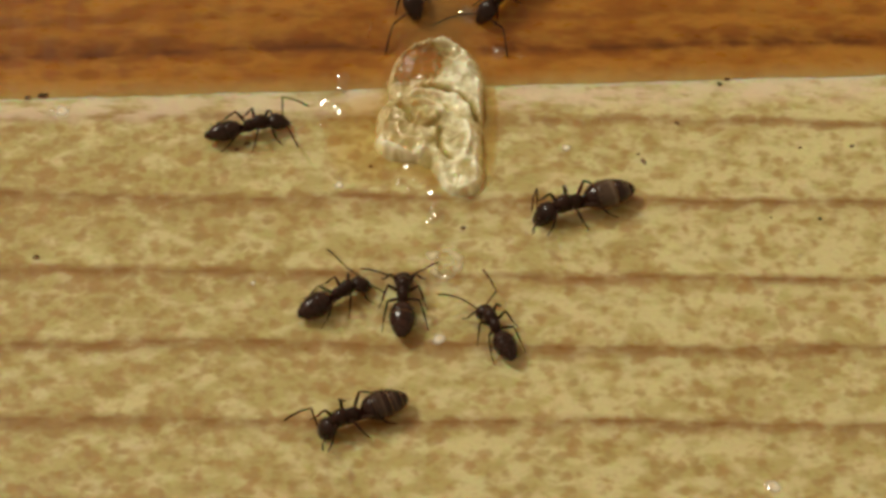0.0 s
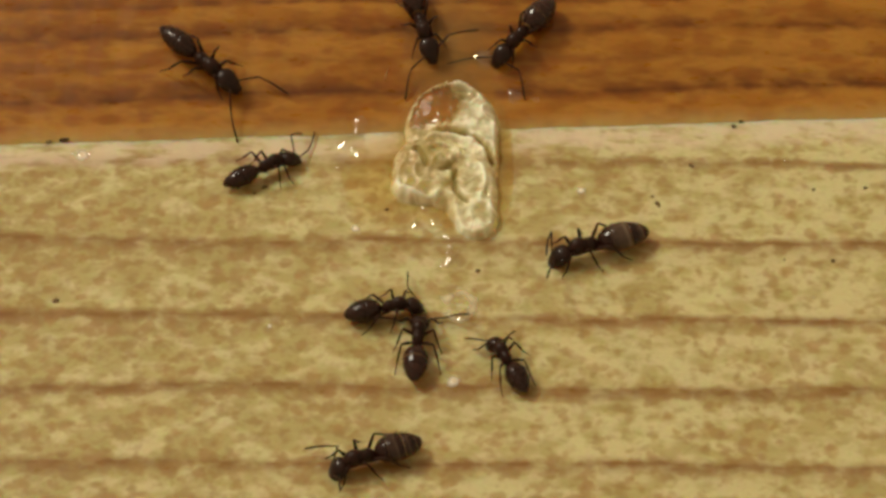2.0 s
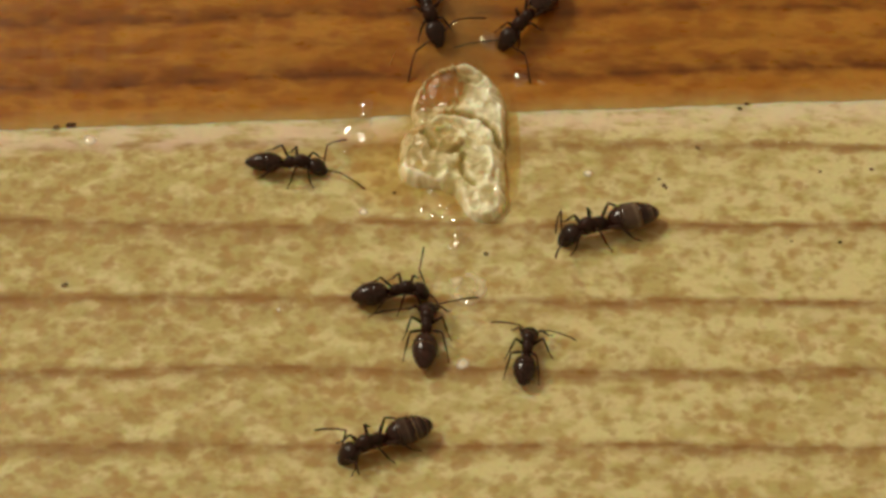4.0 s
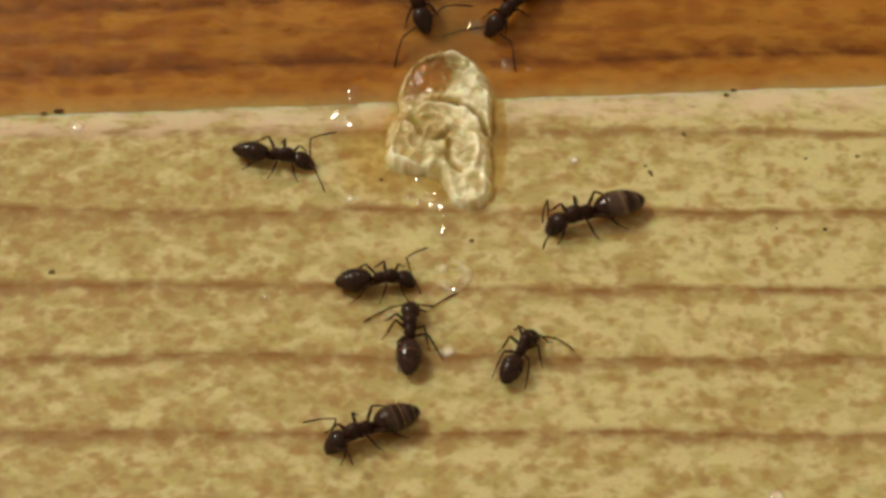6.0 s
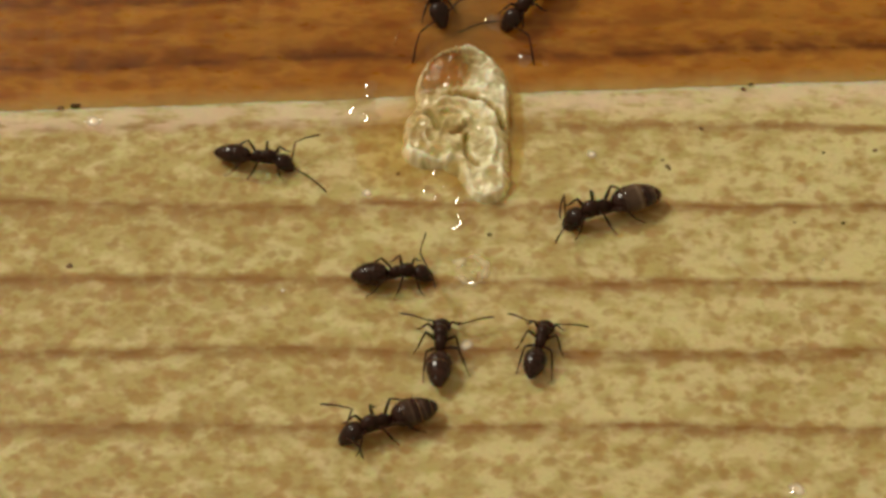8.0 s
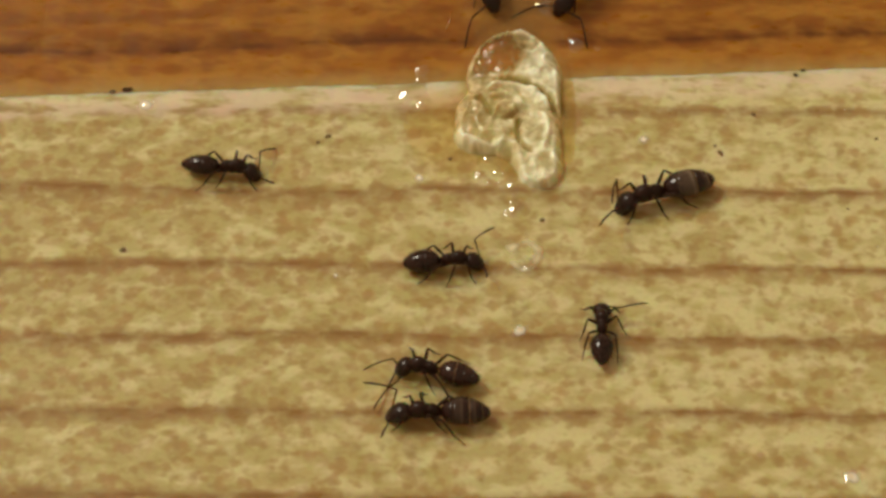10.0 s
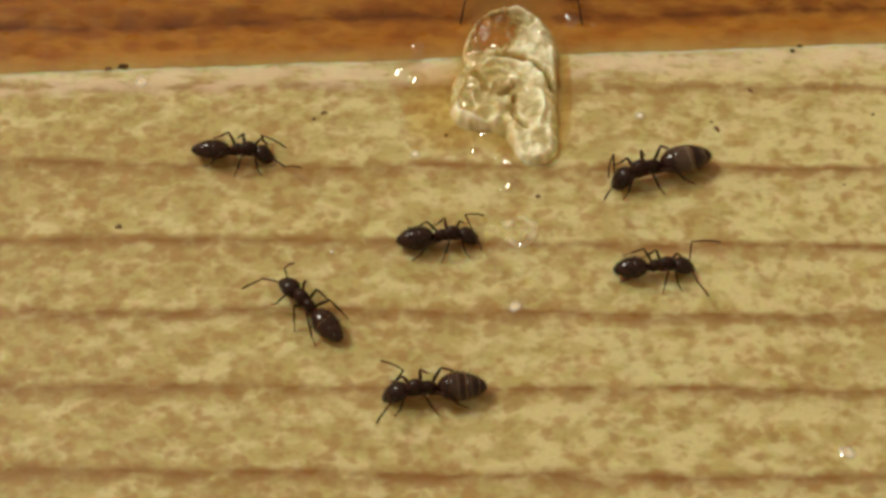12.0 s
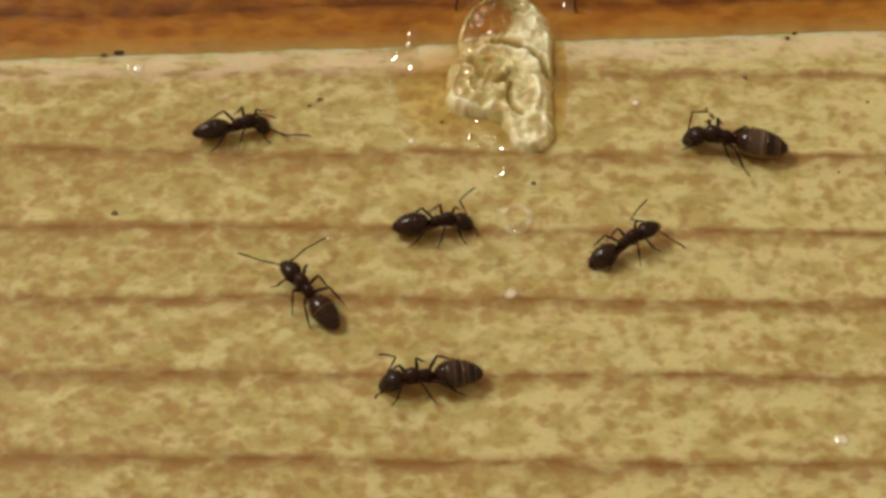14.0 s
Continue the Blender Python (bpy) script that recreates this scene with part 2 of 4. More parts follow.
def honey_material():
    """Clear amber where it lies thin, creamy where fine crystals cloud it (0 to 1); the same value paints groove shade
    and bright crests.
    """
    m = bpy.data.materials.new("honey")
    m.use_nodes = True
    t = m.node_tree
    t.nodes.clear()
    n = Nodes(t)
    out = t.nodes.new("ShaderNodeOutputMaterial")
    cream_and_shade = t.nodes.new("ShaderNodeAttribute")
    cream_and_shade.attribute_name = "cream_and_shade"
    fac = cream_and_shade.outputs["Fac"]
    clear = n.node("ShaderNodeBsdfTransparent")
    # the deeper tint at 0.16 puts shade into the grooves
    n.link(n.ramp(fac, [(0.0, (0.95, 0.77, 0.44)), (0.16, (0.82, 0.68, 0.40)), (0.5, (0.93, 0.85, 0.60))]), clear.inputs["Color"])
    shine = n.node("ShaderNodeBsdfGlossy", Color=(1, 1, 1, 1), Roughness=0.12)
    wet = t.nodes.new("ShaderNodeMixShader")
    wet.inputs[0].default_value = 0.025
    n.link(clear.outputs[0], wet.inputs[1])
    n.link(shine.outputs[0], wet.inputs[2])
    glass = n.node("ShaderNodeBsdfGlass", Color=(1.0, 0.95, 0.74, 1), Roughness=0.06, IOR=1.40)
    thick = t.nodes.new("ShaderNodeMixShader")
    n.link(n.ramp(fac, [(0.08, 0.0), (0.32, 1.0)]), thick.inputs[0])
    n.link(wet.outputs[0], thick.inputs[1])
    n.link(glass.outputs[0], thick.inputs[2])
    milk = n.node("ShaderNodeBsdfPrincipled", Roughness=0.15)
    milk.inputs["Subsurface Weight"].default_value = 0.25
    milk.inputs["Subsurface Scale"].default_value = 0.0004
    # dark olive at 0.19 tones the left lobe and paints shade into the grooves
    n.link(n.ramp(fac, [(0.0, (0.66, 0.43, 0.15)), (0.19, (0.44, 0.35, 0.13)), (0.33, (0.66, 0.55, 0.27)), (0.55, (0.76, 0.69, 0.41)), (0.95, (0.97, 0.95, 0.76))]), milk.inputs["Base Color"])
    mix = t.nodes.new("ShaderNodeMixShader")
    cloud = n.noise(n.mapped((900, 900, 900)), 2, 0.5, 0.4)
    body = n.maths("ADD", n.ramp(fac, [(0.0, 0.20), (0.12, 0.30), (0.2, 0.46), (0.3, 0.42), (0.6, 0.66), (0.85, 0.92), (1.0, 0.97)]), n.maths("MULTIPLY", n.maths("SUBTRACT", cloud, 0.5), 0.3))
    n.link(n.maths("MINIMUM", n.maths("MAXIMUM", body, 0.05), 0.98), mix.inputs[0])
    n.link(thick.outputs[0], mix.inputs[1])
    n.link(milk.outputs[0], mix.inputs[2])
    n.link(mix.outputs[0], out.inputs[0])
    ripple = n.noise(n.mapped((1500, 1500, 1500)), 2, 0.5, 0.5)
    for shader in (shine, glass, milk):
        n.bump(ripple, 0.22, 0.0002, shader.inputs["Normal"])
    return m


def film_material(name, tint, gloss, haze=0.0, milk=(0.66, 0.39, 0.10)):
    m = bpy.data.materials.new(name)
    m.use_nodes = True
    t = m.node_tree
    t.nodes.clear()
    n = Nodes(t)
    out = t.nodes.new("ShaderNodeOutputMaterial")
    clear = n.node("ShaderNodeBsdfTransparent")
    depth = t.nodes.new("ShaderNodeAttribute")      # clear honey colours what lies under it by its depth
    depth.attribute_name = "depth"
    n.link(n.mix(depth.outputs["Fac"], (1.0, 1.0, 1.0), tint), clear.inputs["Color"])
    shine = n.node("ShaderNodeBsdfGlossy", Color=(1, 1, 1, 1), Roughness=0.06)
    mix = t.nodes.new("ShaderNodeMixShader")
    mix.inputs[0].default_value = gloss
    n.link(clear.outputs[0], mix.inputs[1])
    n.link(shine.outputs[0], mix.inputs[2])
    if haze:
        milky = n.node("ShaderNodeBsdfDiffuse", Color=(*milk, 1))
        cloudy = t.nodes.new("ShaderNodeMixShader")
        n.link(n.maths("MULTIPLY", depth.outputs["Fac"], haze), cloudy.inputs[0])
        n.link(mix.outputs[0], cloudy.inputs[1])
        n.link(milky.outputs[0], cloudy.inputs[2])
        mix = cloudy
    n.link(mix.outputs[0], out.inputs[0])
    n.bump(n.noise(n.mapped((1600, 1600, 1600)), 2), 0.4, 0.0001, shine.inputs["Normal"])
    return m


HONEY = honey_material()
SKIRT = film_material("clear_honey", (0.90, 0.74, 0.46), 0.02, 0.30, (0.52, 0.40, 0.15))
SMEAR = film_material("honey_smear", (0.96, 0.89, 0.74), 0.02, 0.1)
RING = film_material("dried_honey", (0.97, 0.94, 0.85), 0.05, 0.75, (0.84, 0.76, 0.52))
CLOUDY = film_material("cloudy_honey", (0.97, 0.94, 0.85), 0.10, 0.9, (0.90, 0.83, 0.70))
DROP = film_material("honey_bead", (0.98, 0.94, 0.84), 0.13)


# ---- mesh helpers ----
def mesh_object(name, bm, mat, parent=None, label="", smooth=True):
    me = bpy.data.meshes.new(name)
    bmesh.ops.recalc_face_normals(bm, faces=bm.faces)
    bm.to_mesh(me)
    bm.free()
    for p in me.polygons:
        p.use_smooth = smooth
    me.materials.append(mat)
    ob = new(name, me)
    ob.parent = parent
    return tagged(ob, label)


def part(name, bm, mat, parent, label="", at=(0, 0, 0)):
    ob = mesh_object(name, bm, mat, parent, label)
    ob.location = Vector(at) * MM
    return ob


def rings_to_mesh(bm, rings):
    """Skins a row of equal closed rings and closes both ends."""
    loops = [[bm.verts.new(Vector(p) * MM) for p in ring] for ring in rings]
    for a, b in zip(loops, loops[1:]):
        k = len(a)
        for i in range(k):
            bm.faces.new((a[i], a[(i + 1) % k], b[(i + 1) % k], b[i]))
    bm.faces.new(loops[0])
    bm.faces.new(loops[-1])
    return bm


def tube(bm, points, radii, sides=8):
    """A tapered round limb through the points."""
    pts = [Vector(p) for p in points]
    rings = []
    for i, p in enumerate(pts):
        d = (pts[min(i + 1, len(pts) - 1)] - pts[max(i - 1, 0)]).normalized()
        u = d.orthogonal().normalized() if i == 0 else (u - d * u.dot(d)).normalized()
        v = d.cross(u)
        rings.append([p + radii[i] * (math.cos(a) * u + math.sin(a) * v)
                      for a in [2 * math.pi * k / sides for k in range(sides)]])
    return rings_to_mesh(bm, rings)


def lathe(bm, profile, wide=1.0, high=1.0, sides=20):
    """Rings round the x axis: profile gives (x, radius, z shift)."""
    rings = []
    for x, r, dz in profile:
        rings.append([(x, wide * r * math.cos(a), dz + high * r * math.sin(a))
                      for a in [2 * math.pi * k / sides for k in range(sides)]])
    return rings_to_mesh(bm, rings)


def blend(points, steps):
    """A smooth row of values through the points (Catmull-Rom)."""
    out = []
    p = [points[0]] + list(points) + [points[-1]]
    for i in range(1, len(p) - 2):
        for s in range(steps):
            t = s / steps
            out.append(tuple(0.5 * (2 * b + (c - a) * t + (2 * a - 5 * b + 4 * c - d) * t * t + (3 * b - a - 3 * c + d) * t ** 3)
                             for a, b, c, d in zip(p[i - 1], p[i], p[i + 1], p[i + 2])))
    return out + [tuple(points[-1])]


# ---- the wood ----
def sheet(name, mat, corner, nx, ny, x0, x1, label, thick=9.0):
    """A slab of wood; corner(u, v) gives x, y, z in mm."""
    bm = bmesh.new()
    top = [[bm.verts.new(Vector(corner(x0 + (x1 - x0) * i / nx, j / ny)) * MM) for i in range(nx + 1)] for j in range(ny + 1)]
    for j in range(ny):
        for i in range(nx):
            bm.faces.new((top[j][i], top[j][i + 1], top[j + 1][i + 1], top[j + 1][i]))
    rim = [v for v in top[0]] + [r[-1] for r in top[1:]] + [v for v in reversed(top[-1][:-1])] + [r[0] for r in reversed(top[1:-1])]
    under = [bm.verts.new((v.co.x, v.co.y, -thick * MM)) for v in rim]
    for i in range(len(rim)):
        k = (i + 1) % len(rim)
        bm.faces.new((rim[i], under[i], under[k], rim[k]))
    bm.faces.new(under)
    ob = mesh_object(name, bm, mat, smooth=False)
    return tagged(ob, label, "board", kind="structure")


def wave(x, y):
    return 0.03 * noise.noise((x * 0.15, y * 0.9, 2.0))


def bevel_height(x, d):
    """The stained face at d mm past the crease; its foot is rounded and dips under the board."""
    worn = 0.03 * noise.noise((x * 1.1, d * 0.8, 3.0)) * max(0.0, 1 - abs(d) / 1.2)
    return math.tan(RISE) * (d if d > 0.25 else 0.25 - (0.25 - d) * 1.2) + worn


def board_height(x, v):
    """The board turns up a little under the stained face."""
    y = -45 + (45.35 + crease(x)) * v
    d = y - crease(x)
    return wave(x, y) * min(1, max(0, -d) / 4) + (0.02 if d < 0 else -0.16 * d)


sheet("wood_board", PALE, lambda x, v: (x, -45 + (45.35 + crease(x)) * v, board_height(x, v)),
      480, 100, -60, 60, "pale yellow varnished pine board with brown grain lines")
sheet("wood_bevel", STAINED, lambda x, v: (x, crease(x) - 0.35 + (BEVEL + 0.35) * v, bevel_height(x, (BEVEL + 0.35) * v - 0.35)),
      480, 24, -60, 60, "reddish brown stained bevel along the pine board")
sheet("wood_ledge", PALE, lambda x, v: (x, crease(x) + BEVEL + 0.004 + 40 * v, math.tan(RISE) * BEVEL),
      480, 4, -60, 60, "pale pine ledge above the stained bevel")


# ---- ants ----
def head_mesh():
    bm = bmesh.new()
    prof = blend([(-0.03, 0.09, 0), (0.03, 0.22, 0), (0.20, 0.325, 0.01), (0.42, 0.325, 0.0), (0.64, 0.25, -0.03), (0.78, 0.15, -0.06), (0.84, 0.06, -0.07)], 3)
    lathe(bm, prof, 0.98, 0.80, 18)
    return bm


def jaw_mesh(s):
    return tube(bmesh.new(), [(0.68, 0.12 * s, -0.05), (0.80, 0.11 * s, -0.07), (0.89, 0.02 * s, -0.08)], [0.07, 0.055, 0.015], 7)


def eye_mesh():
    bm = bmesh.new()
    bmesh.ops.create_icosphere(bm, subdivisions=2, radius=0.075 * MM)
    bmesh.ops.scale(bm, vec=(1.2, 0.6, 1.0), verts=bm.verts)
    return bm


def thorax_mesh():
    """Three humps: the collar, the back and the slope to the waist."""
    bm = bmesh.new()
    prof = blend([(1.0, 0.07, 0.0), (0.95, 0.13, 0.0), (0.82, 0.215, 0.02), (0.66, 0.235, 0.05), (0.52, 0.215, 0.05), (0.43, 0.19, 0.015),
                  (0.34, 0.185, 0.005), (0.22, 0.19, 0.01), (0.08, 0.155, -0.03), (-0.02, 0.10, -0.08), (-0.08, 0.06, -0.11)], 3)
    return lathe(bm, prof, 1.06, 1.36, 18)


def petiole_mesh():
    bm = bmesh.new()
    prof = blend([(0.06, 0.04, 0), (-0.02, 0.06, 0.02), (-0.07, 0.11, 0.06), (-0.12, 0.06, 0.02), (-0.2, 0.045, 0.0)], 3)
    return lathe(bm, prof, 0.9, 1.1, 12)


def gaster_radius(u, full):
    blunt = math.sin(math.pi * min(u, 1.0) ** (0.84 - 0.02 * full)) ** (0.60 - 0.10 * full)
    return max(0.02, blunt)


def gaster_meshes(length, radius, full, swell):
    """The skin below and four back plates over it."""
    tilt = 0.10
    rows = [i / 26 for i in range(27)]

    def at(u, grow):
        return (-length * u, radius * gaster_radius(0.015 + 0.975 * u, full) * grow + (grow - 1) * 0.02, -tilt * length * u * u)

    skin = lathe(bmesh.new(), [at(u, 0.985) for u in rows], 1.0, 0.94, 22)
    plates = []
    cuts = (0.0, 0.25, 0.60, 0.86, 1.0) if full > 0.7 else (0.0, 0.46, 0.66, 0.84, 1.0)
    droop = 2 if full > 0.7 else 12 if swell else 88                 # how far the plates reach down the flanks, in degrees
    arc = [radians(-droop + (180 + 2 * droop) * k / 22) for k in range(23)]
    for i, (a, b) in enumerate(zip(cuts, cuts[1:])):
        gap = swell * ((0.2, 0.5, 0.25, 0.0) if full > 0.7 else (1.0, 0.18, 0.14, 0.0))[i]
        rings = []
        for k in range(8):
            x, r, dz = at(a + (b - gap - a) * k / 7, 1.03 - 0.022 * (1 - k / 7))
            rings.append([(x, q * r * math.cos(c), dz + 0.94 * q * r * math.sin(c)) for q, line in ((1.0, arc), (0.93, arc[::-1])) for c in line])
        plates.append(rings_to_mesh(bmesh.new(), rings))
    return skin, plates


def bristle_mesh(length, radius, full, count, seed):
    """Fine hairs over the gaster, slanting backwards."""
    rnd, bm = random.Random(seed), bmesh.new()
    for _ in range(count):
        u, a = rnd.uniform(0.1, 0.97), rnd.uniform(-0.5, math.pi + 0.5)
        r = radius * gaster_radius(0.015 + 0.975 * u, full) * 1.02
        p = Vector((-length * u, r * math.cos(a), -0.10 * length * u * u + 0.94 * r * math.sin(a)))
        out = Vector((-0.9, math.cos(a), math.sin(a))).normalized()
        size = rnd.uniform(0.06, 0.13)
        tube(bm, [p - 0.02 * out, p + 0.6 * size * out, p + size * out + Vector((-0.02, 0, 0))], [0.006, 0.005, 0.002], 3)
    return bm


LEGS = (  # coxa, knee, ankle, foot of the left legs
    ((0.76, 0.11, 0.34), (0.98, 0.46, 0.70), (1.14, 0.72, 0.20), (1.32, 0.86, 0.02)),
    ((0.48, 0.11, 0.32), (0.45, 0.58, 0.82), (0.22, 0.80, 0.26), (0.06, 0.96, 0.02)),
    ((0.22, 0.11, 0.32), (-0.20, 0.58, 0.76), (-0.62, 0.74, 0.24), (-0.92, 0.80, 0.02)),
)


def leg_mesh(pts, side):
    """Thigh, shin and foot of one leg, from its hip."""
    coxa = Vector(pts[0])
    p = [Vector(q) - coxa for q in pts]
    for q in p:
        q.y *= side
    bow = Vector((0, 0, 0.03))
    thigh = tube(bmesh.new(), [p[0], p[0].lerp(p[1], 0.10), p[0].lerp(p[1], 0.22), p[0].lerp(p[1], 0.5) + bow, p[0].lerp(p[1], 0.85), p[1], p[1].lerp(p[2], 0.03)],
                 [0.060, 0.056, 0.046, 0.062, 0.046, 0.034, 0.02], 8)
    shin = tube(bmesh.new(), [p[1].lerp(p[0], 0.03), p[1].lerp(p[2], 0.12), p[1].lerp(p[2], 0.6) + 0.6 * bow, p[1].lerp(p[2], 0.94), p[2]],
                [0.026, 0.033, 0.040, 0.034, 0.020], 7)
    foot = tube(bmesh.new(), [p[2].lerp(p[1], 0.03), p[2].lerp(p[3], 0.3), p[2].lerp(p[3], 0.62), p[2].lerp(p[3], 0.9), p[3]],
                [0.019, 0.021, 0.018, 0.017, 0.010], 6)
    return thigh, shin, foot


SCAPE, LASH = 0.75, 1.05


def scape_mesh(side):
    pts = [(0, 0, 0), (0.25, 0.012 * side, 0.012), (0.5, 0.012 * side, 0.014), (SCAPE, 0, 0)]
    return tube(bmesh.new(), pts, [0.030, 0.026, 0.030, 0.033], 7)


def lash_mesh(side):
    pts = [(-0.01, 0, 0), (0.12, 0.01 * side, 0.01), (0.4, 0.02 * side, 0.035), (0.75, -0.01 * side, 0.035), (0.95, -0.03 * side, 0.01),
           (LASH, -0.04 * side, -0.01)]
    return tube(bmesh.new(), pts, [0.02, 0.024, 0.028, 0.034, 0.033, 0.016], 7)


ants = {}


def make_ant(key, size, label, gaster=(1.42, 0.40, 0.0, 0.0), reach=0.9, droop=-4.0):
    """An ant that faces +x, its feet on z = 0; size scales the front body, gaster gives length, radius, fullness and stretch,
    reach how far the feet stand out."""
    ant = tagged(new("ant"), label, "ant", "ants round the honey")
    ant.empty_display_size = 0.001
    s, stance = size, random.Random(31 + len(ants))

    def sized(bm):
        bmesh.ops.scale(bm, vec=(s, s, s), verts=bm.verts)
        return bm

    high = 0.50 * s
    part("thorax", sized(thorax_mesh()), SHELL, ant, at=(0, 0, high))
    part("petiole", sized(petiole_mesh()), SHELL, ant, at=(0, 0, high - 0.12 * s))
    head = part("head", sized(head_mesh()), HEAD, ant, at=(0.93 * s, 0, high))
    for side in (1, -1):
        part("mandible", sized(jaw_mesh(side)), HEAD, head)
        part("eye", sized(eye_mesh()), EYE, head, at=(0.34 * s, 0.275 * s * side, 0.09 * s))
        root = Vector((0.56 * s, 0.10 * s * side, 0.12 * s))
        scape = part("antenna_scape", sized(scape_mesh(side)), LIMB, head, at=root)
        scape["side"], scape["size"] = side, s
        lash = part("antenna_lash", sized(lash_mesh(side)), LIMB, head, at=root)
        lash["lash_side"] = side
    length, radius, full, swell = gaster
    skin, plates = gaster_meshes(length, radius, full, swell)
    belly = part("gaster", skin, SKIN if swell else SLICK, ant, "amber stretched skin between the dark plates" if swell else "",
                 at=(-0.02 * s, 0, max(high - 0.06 * s, radius * 0.84)))
    belly.rotation_euler = (0, radians(-droop), 0)
    for p in plates:
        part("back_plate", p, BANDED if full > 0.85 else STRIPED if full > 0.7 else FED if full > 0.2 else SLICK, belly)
    part("bristles", bristle_mesh(length, radius, full, 70, len(ants)), LIMB, belly)
    for i, pts in enumerate(LEGS):
        for side in (1, -1):
            thigh, shin, foot = leg_mesh([pts[0]] + [(x, y * reach, z) for x, y, z in pts[1:]], side)
            leg = part("leg", sized(thigh), LIMB, ant, at=(pts[0][0] * s, pts[0][1] * side * s, pts[0][2] * s))
            leg["side"], leg["pair"] = side, i
            leg["rest"] = stance.uniform(-9, 9)
            part("shin", sized(shin), LIMB, leg)
            part("foot", sized(foot), LIMB, leg)
    ants[key] = ant
    return ant


make_ant("A", 0.99, "slim blackish brown ant beside the honey smear", (1.42, 0.36, 0.0, 0.0))
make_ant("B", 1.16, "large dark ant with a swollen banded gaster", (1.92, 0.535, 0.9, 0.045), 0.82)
make_ant("C", 1.02, "dark brown ant with a full shiny gaster", (1.42, 0.43, 0.3, 0.03))
make_ant("D", 0.95, "small blackish ant with a pointed gaster", (1.20, 0.38, 0.0, 0.0))
make_ant("E", 1.24, "blackish brown ant hurrying down from the stained wood", (1.82, 0.42, 0.0, 0.0), 0.75)
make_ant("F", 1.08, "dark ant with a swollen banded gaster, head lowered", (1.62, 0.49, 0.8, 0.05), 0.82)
make_ant("G", 0.95, "small slim blackish ant on the pine board", (1.32, 0.42, 0.0, 0.0))
make_ant("H1", 1.15, "dark ant licking the upper edge of the honey", (1.65, 0.45, 0.4, 0.02), 0.7)
make_ant("H2", 1.10, "dark ant with full gaster feeding above the honey", (1.62, 0.50, 0.5, 0.02), 0.65)


# ---- honey ----
def lump(x, y, cx, cy, rx, ry, turn=0.0):
    """1 in the middle of an ellipse, 0 at its rim and beyond."""
    c, s = math.cos(turn), math.sin(turn)
    u, v = ((x - cx) * c + (y - cy) * s) / rx, (-(x - cx) * s + (y - cy) * c) / ry
    return max(0.0, 1.0 - u * u - v * v)


# folds of the lump: a line on plan, its half width, its rise (a groove where it is negative)
FOLDS = [(blend(line, 8), w, d) for line, w, d in (
    (((-0.15, 6.88), (0.8, 6.83), (1.43, 6.46), (1.85, 5.89), (2.05, 5.34)), 0.10, -0.42),
    (((-0.46, 6.46), (-0.04, 6.60), (0.9, 6.43), (1.53, 5.98), (1.8, 5.48)), 0.12, 0.20),
    (((-0.84, 6.18), (-0.56, 5.76), (-0.35, 5.14)), 0.09, -0.26),
    (((-0.36, 5.98), (0.06, 6.12), (0.69, 5.9), (0.8, 5.5)), 0.10, 0.14),
    (((0.8, 5.48), (0.48, 5.12), (0.07, 4.92)), 0.11, -0.20),
    (((0.75, 5.10), (0.63, 4.38), (0.80, 3.72), (1.2, 3.36)), 0.10, -0.27),
    (((1.2, 5.25), (1.66, 5.0), (1.76, 4.2), (1.55, 3.45)), 0.11, 0.14),
    (((0.66, 3.5), (0.79, 2.46), (1.4, 2.1), (1.95, 2.4), (2.0, 3.56), (2.02, 4.79)), 0.13, 0.12),
    (((-1.5, 4.5), (-1.35, 4.05), (-0.8, 3.82), (-0.27, 3.66), (0.1, 4.0)), 0.16, 0.22),
    (((-1.2, 7.2), (-0.9, 7.95), (-0.48, 8.5), (0.8, 8.8), (1.44, 8.6), (1.82, 8.2)), 0.11, 0.20),
    (((2.14, 7.5), (2.12, 6.4), (2.12, 5.5)), 0.11, 0.12),
)]


def fold_at(x, y):
    """How far the folds raise or sink the lump."""
    total = 0.0
    for line, w, d in FOLDS:
        near, where = min(((x - p[0]) ** 2 + (y - p[1]) ** 2, k) for k, p in enumerate(line))
        if near < 9 * w * w:
            ends = min(1.0, 0.25 + 6.0 * min(where, len(line) - 1 - where) / len(line))
            total += d * ends * (1.0 + 0.8 * noise.noise((x * 1.9, y * 1.9, 3.0))) * math.exp(-near / (w * w))
    return total


def strand(x, y):
    """Thin crests of half-stirred honey, about 0 on average, up to 0.8 along a crest."""
    u, v = x + 0.35 * noise.noise((x * 1.2, y * 1.2, 11.0)), y + 0.35 * noise.noise((x * 1.2, y * 1.2, 17.0))
    return max(0.0, 1.0 - 5.0 * abs(noise.noise((u * 1.5, v * 1.1, 6.0)))) ** 2 - 0.2


